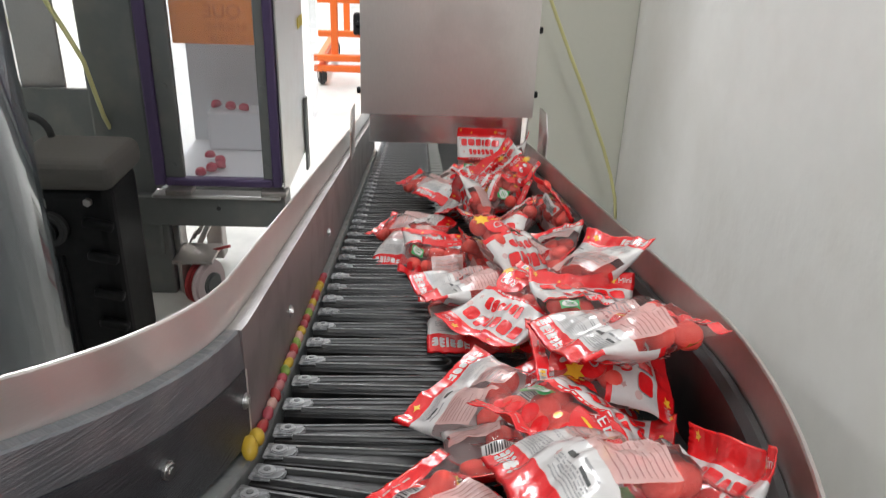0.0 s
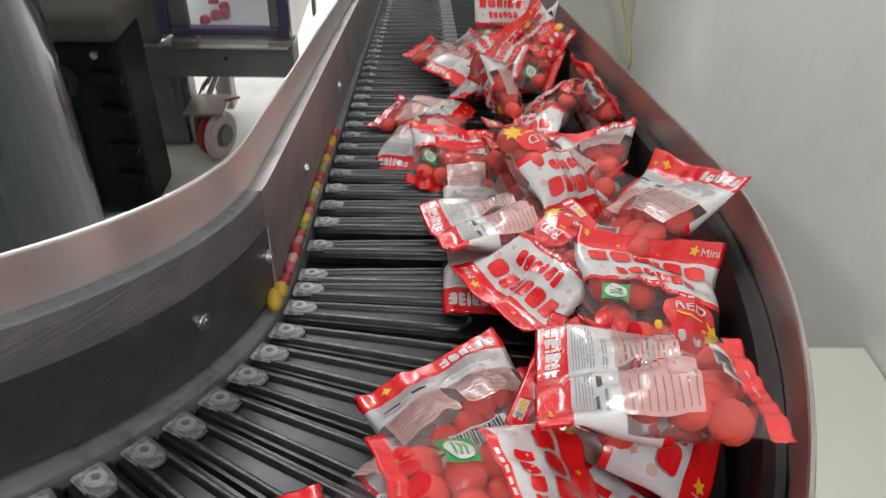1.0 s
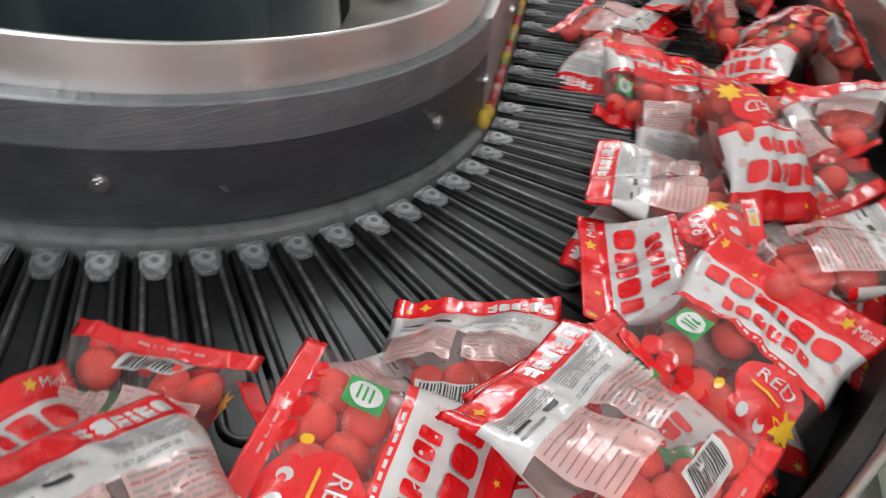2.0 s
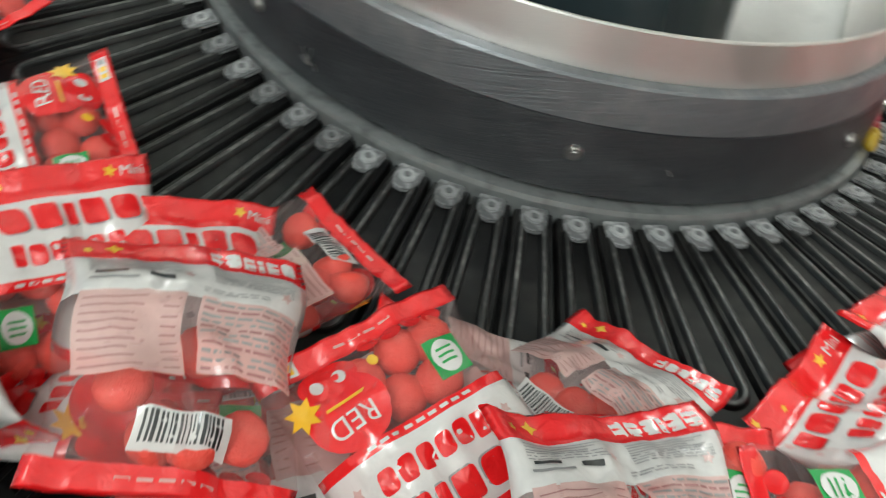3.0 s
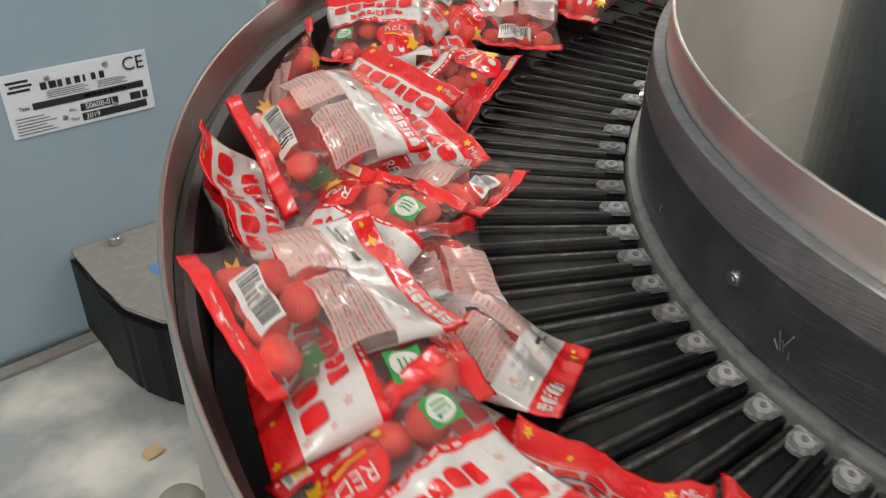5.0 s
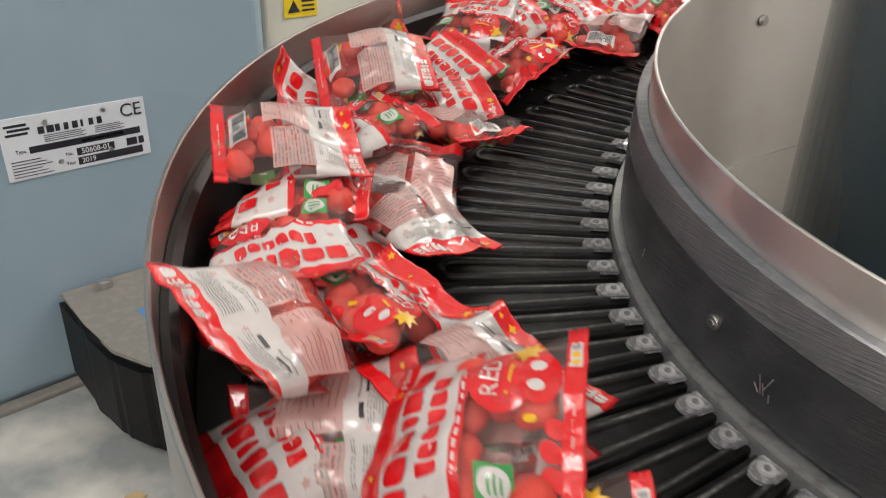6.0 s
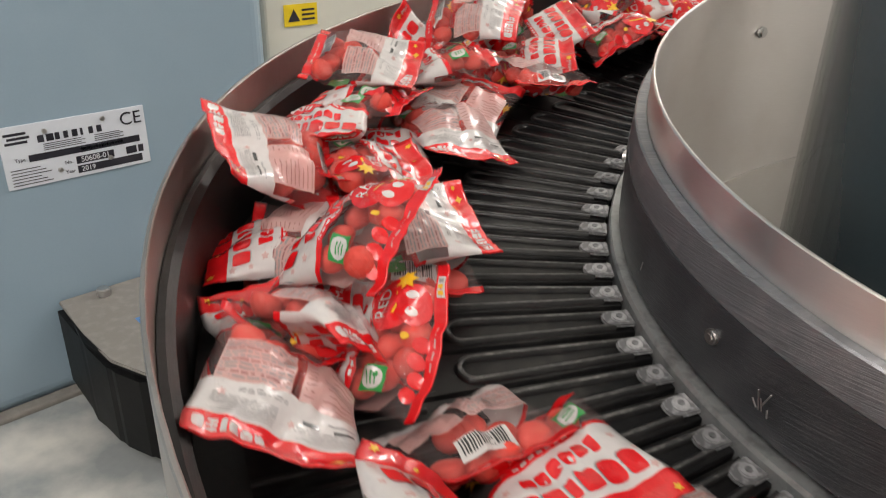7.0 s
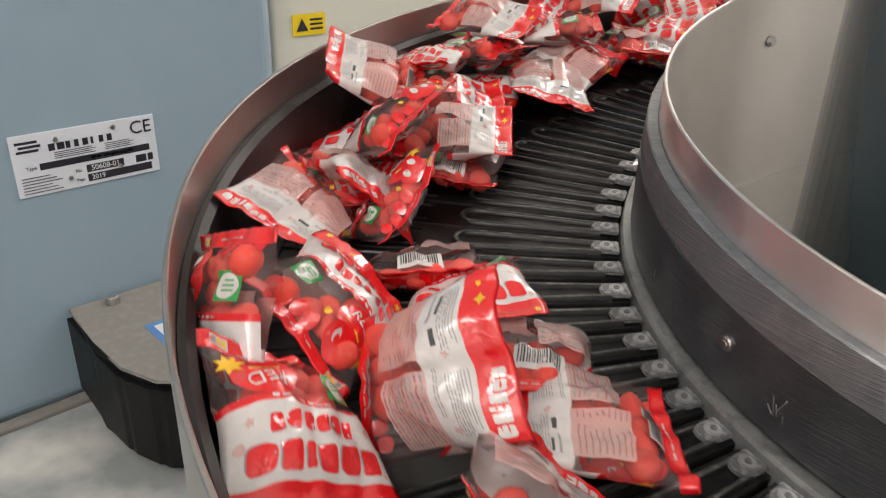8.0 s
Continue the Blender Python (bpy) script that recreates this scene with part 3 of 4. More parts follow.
orange_cart()
coil = [(0.0 + 0.012 * math.cos(k * 0.7), 2.3 + 0.012 * math.sin(k * 0.7), 0.22 - k * 0.0035) for k in range(110)]
tagged(part("coiled_hose", pipe(coil, 0.003, 6), INK_BLUE), "blue coiled air hose hanging in the hall", "hose")


# ---- blue cabinet downstream ----
def blue_cabinet():
    top = thing("machine_cabinet", "blue-grey painted machine cabinet with metal rating plate", "cabinet")
    part("body", span(-2.0, -1.2, -2.6, 0.035, FLOOR_Z, 1.7, 0.035, 6), BLUE, top, smooth=False)
    plate = part("rating_plate", span(-1.2, -1.1975, -0.453, -0.222, -0.018, 0.083, 0.0008), PLATE, top, "printed metal rating plate")
    fx = -1.1972

    def bar(y0, y1, z0, z1, mat=INK):
        part("print_bar", span(fx - 0.0002, fx + 0.0003, y0, y1, z0, z1, 0), mat, plate)

    bar(-0.415, -0.236, 0.0225, 0.0335)
    bar(-0.345, -0.283, 0.004, 0.0165)
    bar(-0.262, -0.244, 0.004, 0.0165)
    bar(-0.241, -0.232, 0.004, 0.0165)
    bar(-0.345, -0.236, -0.012, 0.0005)
    for k, w in enumerate((0.012, 0.014, 0.009, 0.009, 0.011, 0.005, 0.009, 0.010)):
        bar(-0.397 + k * 0.0132, -0.397 + k * 0.0132 + w * 0.8, 0.051, 0.0625)
    for k in range(3):
        bar(-0.445 + 0.004 * (k % 2), -0.412 + 0.004 * (k % 2), 0.054 + k * 0.007, 0.058 + k * 0.007)
    for k in range(4):
        bar(-0.39, -0.325 - 0.006 * (k % 2), 0.037 + k * 0.0032, 0.038 + k * 0.0032, INK)
        bar(-0.31, -0.262 - 0.006 * (k % 2), 0.037 + k * 0.0032, 0.038 + k * 0.0032, INK)
    for k in range(6):
        bar(-0.445, -0.385 - 0.008 * (k % 3), -0.013 + k * 0.005, -0.0118 + k * 0.005, INK)
    for text, y, z, size, mat in (("CE", -0.247, 0.064, 0.031, INK), ("50608-01", -0.314, 0.0102, 0.0125, INK_WHITE), ("2019", -0.328, -0.0058, 0.0115, INK_WHITE), ("Type", -0.428, 0.028, 0.008, INK), ("No.", -0.357, 0.010, 0.008, INK), ("Year", -0.357, -0.006, 0.008, INK)):
        lettering("plate_word", text, size, mat, plate, pose(fx + 0.0006, y, z, 90, 0, 90))
    for k in range(8):
        bar(-0.335 + k * 0.009, -0.328 + k * 0.009, 0.0255, 0.0305, INK_WHITE)
    for y, z in ((-0.385, 0.068), (-0.293, 0.072), (-0.372, 0.000), (-0.290, 0.004)):
        part("rivet", rod(0.0042, 0.003, 16, 0.001, pose(fx + 0.001, y, z, 0, 90, 0)), SCREW, plate)


blue_cabinet()


def gear_box():
    top = thing("guard_box", "dusty black plastic guard box beside the conveyor", "guard")
    outline = [(-1.2, -0.425), (-1.06, -0.432), (-0.955, -0.430), (-0.885, -0.405), (-0.850, -0.365), (-0.850, -0.06), (-1.2, -0.06)]
    b2 = prism(outline, 0.165, pose(0, 0, -0.395), 0.012)
    part("shell", b2, BLACK, top)
    top_outline = [(x + (0.004 if x < -1.1 else -0.006), y + (0.006 if y < -0.3 else -0.006)) for x, y in outline]
    part("dusty_lid", prism(top_outline, 0.006, pose(0, 0, -0.2345), 0.002), DUSTY_LID, top, "dust covered grey lid")
    part("socket_screw", rod(0.011, 0.016, 20, 0.002, pose(-1.165, -0.352, -0.221)), SCREW, top, "socket head screw")
    part("sticker", span(-1.055, -0.955, -0.345, -0.20, -0.2285, -0.2278, 0), INK_BLUE, top, "blue and white sticker")
    part("sticker_field", span(-1.043, -0.967, -0.333, -0.212, -0.2277, -0.2272, 0), INK_WHITE, top)


DUSTY_LID = surface("dust_covered_lid", (0.25, 0.235, 0.215), 0.75, 0, 0.12, 25, 0.3, 500, (1, 1, 1), (0.36, 0.33, 0.30), 0.4)
gear_box()

def base_tray():
    top = thing("base_tray", "glossy grey base tray under the spiral, stains and reflections in its colour", "tray")
    part("sheet", span(-1.17, -0.35, -1.5, 0.3, FLOOR_Z + 0.001, FLOOR_Z + 0.012, 0.002), TRAY_M, top)
    part("upstand", span(-1.199, -1.172, -1.5, 0.3, FLOOR_Z + 0.001, FLOOR_Z + 0.02, 0.004), DUSTY_LID, top, "dusty edge along the cabinet")
    part("edge_strip", span(-1.17, -0.35, -1.512, -1.502, FLOOR_Z + 0.001, FLOOR_Z + 0.02, 0.002), STEEL_DULL, top)


# Pale blotches put both stains and glossy reflections into the tray colour.
TRAY_M = surface("tray_stains_and_reflections", (0.36, 0.38, 0.375), 0.12, 0.0, 0.14, 2.1, 0.02, 80, (1, 1, 1), (0.80, 0.77, 0.70), 0.95)
base_tray()


def scrap(x, y, r, seed, mat, label, cat):
    q = random.Random(seed)
    pts = [(r * q.uniform(0.6, 1.2) * math.cos(k * math.tau / 7), r * q.uniform(0.6, 1.2) * math.sin(k * math.tau / 7)) for k in range(7)]
    tagged(part("scrap", prism(pts, 0.004, pose(x, y, FLOOR_Z + 0.014, q.uniform(-6, 6), q.uniform(-6, 6), 0), 0.001), mat), label, cat)


scrap(-0.837, -0.471, 0.020, 3, CARD, "torn brown cardboard scrap on the tray", "scrap")
scrap(-0.933, -0.368, 0.019, 8, WHITE, "pale crumpled scrap beside the guard box", "scrap")


def tray_foot():
    top = thing("handle_knob", "grey ball knob with steel tube below the rim", "knob")
    b2 = bmesh.new()
    bmesh.ops.create_uvsphere(b2, u_segments=28, v_segments=18, radius=0.031)
    part("ball", b2, KNOB, top, smooth=True, at=pose(-0.603, -0.523, -0.295))
    part("tube", pipe([(-0.602, -0.538, -0.302), (-0.601, -0.577, -0.310), (-0.600, -0.620, -0.318)], 0.0125, 20), KNOB, top)
    part("stem", pipe([(-0.603, -0.523, -0.300), (-0.565, -0.490, -0.350), (-0.550, -0.475, FLOOR_Z + 0.012)], 0.008, 14), STEEL_DULL, top)


KNOB = surface("grey_knob", (0.33, 0.31, 0.28), 0.5, 0.2, 0.1, 20, 0.05, 200)
tray_foot()


def cream_unit():
    top = thing("control_unit", "cream control housing with yellow warning label", "housing")
    part("body", span(-1.9, -1.26, 0.06, 1.4, FLOOR_Z, 1.5, 0.01, 3), PANEL_M, top)
    label = part("warning_label", span(-1.259, -1.2575, 0.107, 0.185, 0.172, 0.214, 0), YELLOW, top, "yellow warning label")
    part("warning_mark", prism([(0, 0), (0.028, 0), (0.014, 0.024)], 0.0006, pose(-1.257, 0.115, 0.181, 90, 0, 90)), INK, label)
    for k in range(3):
        part("text_bar", span(-1.2572, -1.2568, 0.148, 0.178, 0.182 + k * 0.009, 0.186 + k * 0.009, 0), INK, label)


cream_unit()
duct = tagged(part("cable_duct", span(0.80, 0.968, -0.9, 0.17, -0.345, -0.235, 0.004), PANEL_M), "cream cable duct along the plastered wall", "duct", kind="structure")
tagged(part("duct_support", span(0.83, 0.968, -0.72, -0.66, FLOOR_Z, -0.347, 0.004), PANEL_M), "cream duct support standing on the floor", "support")
tagged(part("duct_support", span(0.83, 0.968, 0.08, 0.14, FLOOR_Z, -0.347, 0.004), PANEL_M), "cream duct support standing on the floor", "support")


# ---- spilled sweets caught at the inner guide ----
def spilled_sweets():
    r = random.Random(2)
    cols = ((0.50, 0.33, 0.03), (0.32, 0.03, 0.03), (0.42, 0.16, 0.16), (0.20, 0.28, 0.05), (0.48, 0.28, 0.24), (0.36, 0.06, 0.08))
    mats = [surface("sweet_colour", c, 0.45, 0, 0.1, 60, 0.2, 500) for c in cols]
    a = -0.13
    for k in range(26):
        b2 = bmesh.new()
        bmesh.ops.create_uvsphere(b2, u_segments=12, v_segments=8, radius=0.0058 if k > 1 else 0.0082)
        b2.transform(Matrix.Diagonal((0.75, 1.25, 0.8, 1)))
        m = path_frame(a) @ pose(R_IN + 0.0045, 0, 0.0085, r.uniform(-20, 20), 0, r.uniform(-25, 25))
        tagged(part("spilled_sweet", b2, mats[(0, 0, 1, 5, 4, 1, 2, 5, 3, 0, 2, 1, 3, 4, 0, 5, 1, 3, 2, 0, 1, 5)[k % 22]], smooth=True, at=m), "small coloured sweet stuck along the inner guide", "sweet", "spilled sweets")
        a += 0.0165 / (R_IN if a < 0 else R_CHAIN) * r.uniform(0.92, 1.05)


spilled_sweets()

# ---- candy bags ----
def print_film(name, col, rough=0.26, see=0.0, bump=0.35, fine=140.0):
    """Printed plastic film; see is the part of the light that passes straight through."""
    m = bpy.data.materials.new(name)
    n, l, b = nodes_of(m)
    tc = n.new("ShaderNodeTexCoord")
    nz = n.new("ShaderNodeTexNoise")
    nz.inputs["Scale"].default_value, nz.inputs["Detail"].default_value, nz.inputs["Distortion"].default_value = fine, 2, 0.8
    l.new(tc.outputs["Object"], nz.inputs["Vector"])
    bp = n.new("ShaderNodeBump")
    bp.inputs["Strength"].default_value, bp.inputs["Distance"].default_value = bump, 0.0015
    l.new(nz.outputs["Fac"], bp.inputs["Height"])
    l.new(bp.outputs["Normal"], b.inputs["Normal"])
    mix = n.new("ShaderNodeMix")
    mix.data_type = "RGBA"
    mix.inputs["A"].default_value = (*[c * 0.9 for c in col], 1)
    mix.inputs["B"].default_value = (*[min(1, c * 1.08) for c in col], 1)
    l.new(nz.outputs["Fac"], mix.inputs["Factor"])
    l.new(mix.outputs["Result"], b.inputs["Base Color"])
    b.inputs["Roughness"].default_value = rough
    b.inputs["Coat Weight"].default_value = 0.8
    b.inputs["Coat Roughness"].default_value = 0.05
    if see:
        tr = n.new("ShaderNodeBsdfTransparent")
        tr.inputs[0].default_value = (1.0, 0.975, 0.975, 1)
        mx = n.new("ShaderNodeMixShader")
        mx.inputs[0].default_value = see
        l.new(b.outputs[0], mx.inputs[1])
        l.new(tr.outputs[0], mx.inputs[2])
        l.new(mx.outputs[0], n["Material Output"].inputs["Surface"])
    return m


F_CLEAR = print_film("clear_film", (0.52, 0.40, 0.39), 0.10, 0.90, 0.9, 70)
F_RED = print_film("red_film", (0.80, 0.011, 0.015), 0.26, 0.0, 0.8, 110)
F_WHITE = print_film("white_film", (0.68, 0.65, 0.635), 0.24, 0.0, 0.4, 100)
F_PINK = print_film("pink_print", (0.84, 0.54, 0.50), 0.3, 0.32)
F_BROWN = print_film("rosy_print", (0.42, 0.20, 0.20), 0.3, 0.2)
F_GREY = print_film("grey_print", (0.30, 0.29, 0.29), 0.35, 0.0)
F_YELLOW = print_film("yellow_print", (0.88, 0.50, 0.02), 0.3, 0.0)
F_GREEN = print_film("green_print", (0.02, 0.30, 0.06), 0.3, 0.0)
F_BLACK = print_film("barcode_print", (0.03, 0.03, 0.03), 0.35, 0.0)
FILM_MATS = [F_CLEAR, F_RED, F_WHITE, F_PINK, F_BROWN, F_GREY, F_YELLOW, F_GREEN, F_BLACK]
CL, RD, WH, PK, BN, GY, YE, GN, BK = range(9)
CANDY_M = surface("sugared_red_candy", (0.82, 0.075, 0.052), 0.60, 0, 0.12, 60, 0.5, 900, (1, 1, 1), (0.86, 0.17, 0.13), 0.5, per_object=0.12)

BAG_W, BAG_H, BAG_T = 0.100, 0.112, 0.035


class Pouch:
    """Shape of one crumpled pillow pouch: S(u, v, side) with u, v in 0..1."""

    def __init__(self, seed):
        self.rng = random.Random(seed)
        r = self.rng
        self.seed = seed * 7.31
        self.bow = r.uniform(-0.010, 0.014)
        self.curl_t, self.curl_b = r.uniform(-0.012, 0.014), r.uniform(-0.010, 0.012)
        self.twist = r.uniform(-0.010, 0.010)
        self.candies = []
        for row in range(3):
            for k in range(4 - row % 2):
                x = (k - (3 - row % 2) / 2) * 0.0180 + r.uniform(-0.003, 0.003)
                y = -0.034 + row * 0.0180 + r.uniform(-0.003, 0.003)
                turn, tip, lift = r.uniform(0, 360), r.uniform(-60, 60), r.uniform(-0.003, 0.003)
                if r.random() < 0.72:
                    self.candies.append((x, y, lift, turn, tip))

    def swell(self, v):
        d = min(v - 0.09, 0.885 - v)
        if d <= 0:
            return 0.0
        t = min(1.0, d / 0.26)
        low = 1.0 if v < 0.5 else 1.0 - 0.38 * min(1, (v - 0.5) / 0.3)
        return (t * (2 - t)) ** 0.75 * low

    def S(self, u, v, side, off=0.0):
        a, s = 2 * u - 1, self.swell(v)
        edge = max(0.0, 1 - abs(a) ** 2.4)
        x = a * BAG_W / 2 * (1 - 0.085 * s)
        y = (v - 0.5) * BAG_H
        half = 0.5 * BAG_T * s * edge ** 0.55
        for cx, cy, cz, _, _ in self.candies:
            d2 = ((x - cx) ** 2 + (y - cy) ** 2) / 0.00009
            if d2 < 6:
                half += 0.0024 * math.exp(-d2) * edge
        p = Vector((x * 38 + self.seed, y * 38, side * 2.7))
        q = Vector((x * 110, y * 80 + self.seed, side * 5.1))
        half += (noise.noise(p) * 0.0042 + abs(noise.noise(q)) * 0.0042 - 0.0014) * s * edge
        w = Vector((x * 62 + y * 25, y * 48 - x * 20 + self.seed, side * 1.3))
        half += (0.5 - abs(noise.noise(w))) * 0.0065 * s * edge - 0.0022 * s * edge
        z = side * (half + off)
        z += self.bow * (a * a - 0.4) + self.curl_t * max(0, (v - 0.7) / 0.3) ** 2 + self.curl_b * max(0, (0.25 - v) / 0.25) ** 2
        z += self.twist * a * (2 * v - 1)
        z += noise.noise(Vector((a * 1.6 + self.seed, v * 2.2, 9.0))) * 0.006 + (1 - s) * noise.noise(Vector((a * 5 + self.seed, v * 3, 3.0))) * 0.0035
        x += noise.noise(Vector((1.0, v * 3, self.seed))) * 0.004
        return Vector((x, y, z))


US = [i / 26 for i in range(27)]
FRONT_V = [0, 0.015, 0.03, 0.045, 0.06, 0.075, 0.09] + [0.09 + 0.365 * i / 11 for i in range(1, 12)] + [0.475, 0.497] + [0.497 + 0.383 * i / 11 for i in range(1, 12)] + [0.895, 0.91, 0.925, 0.94, 0.955, 0.97, 0.985, 1.0]


def film_mesh(p):
    b2 = bmesh.new()
    vs = sorted(set(FRONT_V))
    grid = {}
    for side in (1, -1):
        for i, u in enumerate(US):
            for j, v in enumerate(vs):
                if side == -1 and (i in (0, len(US) - 1) or j in (0, len(vs) - 1)):
                    grid[side, i, j] = grid[1, i, j]
                    continue
                off = 0.00025 if p.swell(v) == 0 else 0
                # fine crimp lines of the heat seals
                if v > 0.885 or v < 0.09:
                    off += 0.0005 * (j % 2)
                grid[side, i, j] = b2.verts.new(p.S(u, v, side, off))
    for side in (1, -1):
        for i in range(len(US) - 1):
            for j in range(len(vs) - 1):
                q = [grid[side, i, j], grid[side, i + 1, j], grid[side, i + 1, j + 1], grid[side, i, j + 1]]
                f = b2.faces.new(q if side == 1 else q[::-1])
                vm, um = (vs[j] + vs[j + 1]) / 2, (US[i] + US[i + 1]) / 2
                f.smooth = True
                if vm > 0.846 or vm < 0.09:
                    k = RD
                elif side == 1:
                    k = WH if vm > 0.497 else RD if vm > 0.455 else CL
                else:
                    k = WH if vm > 0.64 else CL
                f.material_index = k
    return mesh_of("film", b2, FILM_MATS)


def patch(b2, p, side, u0, u1, v0, v1, idx, off=0.0003, lean=0.0):
    """A printed rectangle lying on the pouch; lean slants it."""
    nu, nv = max(1, int((u1 - u0) / 0.04)), max(1, int((v1 - v0) / 0.035))
    flip = (lambda u: u) if side == 1 else (lambda u: 1 - u)
    g = {}
    for i in range(nu + 1):
        for j in range(nv + 1):
            v = v0 + (v1 - v0) * j / nv
            g[i, j] = b2.verts.new(p.S(flip(u0 + (u1 - u0) * i / nu + lean * (v - v0)), v, side, off))
    for i in range(nu):
        for j in range(nv):
            q = [g[i, j], g[i + 1, j], g[i + 1, j + 1], g[i, j + 1]]
            f = b2.faces.new(q)
            f.material_index, f.smooth = idx, True


def blob(b2, p, side, u, v, ru, rv, idx, off=0.0004, points=18, star=0.0, turn=0.0, square=1.0):
    """A printed round, squarish or star-shaped spot."""
    flip = (lambda x: x) if side == 1 else (lambda x: 1 - x)

    def bent(x):
        return math.copysign(abs(x) ** square, x)

    c = b2.verts.new(p.S(flip(u), v, side, off))
    mid, ring = [], []
    for k in range(points):
        a = k * math.tau / points + turn
        s = 1 - star * (k % 2)
        du, dv = s * ru * bent(math.cos(a)), s * rv * bent(math.sin(a))
        mid.append(b2.verts.new(p.S(flip(u + 0.5 * du), v + 0.5 * dv, side, off)))
        ring.append(b2.verts.new(p.S(flip(u + du), v + dv, side, off)))
    for k in range(points):
        j = (k + 1) % points
        for q in ((c, mid[k], mid[j]), (mid[k], ring[k], ring[j], mid[j])):
            f = b2.faces.new(q)
            f.material_index, f.smooth = idx, True


def word_shapes(b2, p, side, u0, u1, v0, v1, widths, idx, off, seed):
    """A brand word as a row of plain chunky shapes."""
    r = random.Random(seed)
    gap = 0.22
    total = sum(widths) + gap * (len(widths) - 1)
    u = u0
    k = (u1 - u0) / total
    for i, w in enumerate(widths):
        h = (v1 - v0) * r.uniform(0.9, 1.06)
        cu, cv = u + w * k / 2, (v0 + v1) / 2 + r.uniform(-0.006, 0.006)
        blob(b2, p, side, cu, cv, w * k * 0.53, h * 0.52, idx, off, 20, square=0.55 if w > 0.9 else 0.30)
        u += (w + gap) * k


def front_print(p):
    b2 = bmesh.new()
    s = 1
    word_shapes(b2, p, s, 0.10, 0.90, 0.690, 0.800, (0.85, 0.95, 0.85, 0.4, 0.85, 1.0), GY, 0.00025, 5)
    word_shapes(b2, p, s, 0.092, 0.892, 0.697, 0.807, (0.85, 0.95, 0.85, 0.4, 0.85, 1.0), RD, 0.0006, 5)
    word_shapes(b2, p, s, 0.24, 0.78, 0.550, 0.640, (0.7, 0.95, 0.95, 0.95, 0.95, 0.95), RD, 0.0005, 6)
    for u, v, r in ((0.06, 0.81, 0.03), (0.93, 0.69, 0.032), (0.88, 0.58, 0.03), (0.13, 0.60, 0.03), (0.06, 0.69, 0.022)):
        blob(b2, p, s, u, v, r, r * 0.92, PK, 0.0005, 10, 0.45 if r < 0.031 else 0.0)
    for i in range(9):
        patch(b2, p, s, 0.22 + i * 0.062, 0.262 + i * 0.062, 0.469, 0.483, WH, 0.0004)
    # round red seal with yellow splash
    blob(b2, p, s, 0.73, 0.315, 0.19, 0.15, RD, 0.0004, 22)
    blob(b2, p, s, 0.90, 0.235, 0.085, 0.075, YE, 0.0007, 14, 0.45, 0.4)
    blob(b2, p, s, 0.73, 0.165, 0.14, 0.075, RD, 0.0004, 18)
    patch(b2, p, s, 0.62, 0.81, 0.27, 0.283, YE, 0.0008, lean=0.3)
    blob(b2, p, s, 0.52, 0.19, 0.026, 0.026, YE, 0.0006, 10)
    for u in (0.68, 0.79):
        blob(b2, p, s, u, 0.172, 0.030, 0.030, WH, 0.0008, 12)
    # row of printed sweets under the lower seal
    for k in range(4):
        blob(b2, p, s, 0.16 + k * 0.11, 0.118 - 0.01 * (k % 2), 0.052, 0.034, RD, 0.0005, 14)
    # green square badge with white disc and three text bars
    patch(b2, p, s, 0.12, 0.295, 0.235, 0.395, GN, 0.0004)
    blob(b2, p, s, 0.2075, 0.315, 0.073, 0.068, WH, 0.0008, 18)
    for k in (-1, 0, 1):
        patch(b2, p, s, 0.165, 0.25, 0.307 + k * 0.026, 0.317 + k * 0.026, GN, 0.0012)
    # stars and small pale strip on the seals
    blob(b2, p, s, 0.80, 0.935, 0.035, 0.034, YE, 0.0008, 10, 0.5)
    blob(b2, p, s, 0.07, 0.955, 0.03, 0.03, YE, 0.0008, 10, 0.5)
    blob(b2, p, s, 0.30, 0.92, 0.02, 0.018, YE, 0.0008, 10, 0.5)
    for k in range(4):
        patch(b2, p, s, 0.34 + k * 0.075, 0.395 + k * 0.075, 0.042, 0.053, PK, 0.0008)
    patch(b2, p, s, 0.80, 0.93, 0.02, 0.075, WH, 0.0007)
    for k in range(3):
        patch(b2, p, s, 0.815 + k * 0.038, 0.84 + k * 0.038, 0.03, 0.065, YE if k < 2 else GY, 0.001)
    return mesh_of("front_print", b2, FILM_MATS)


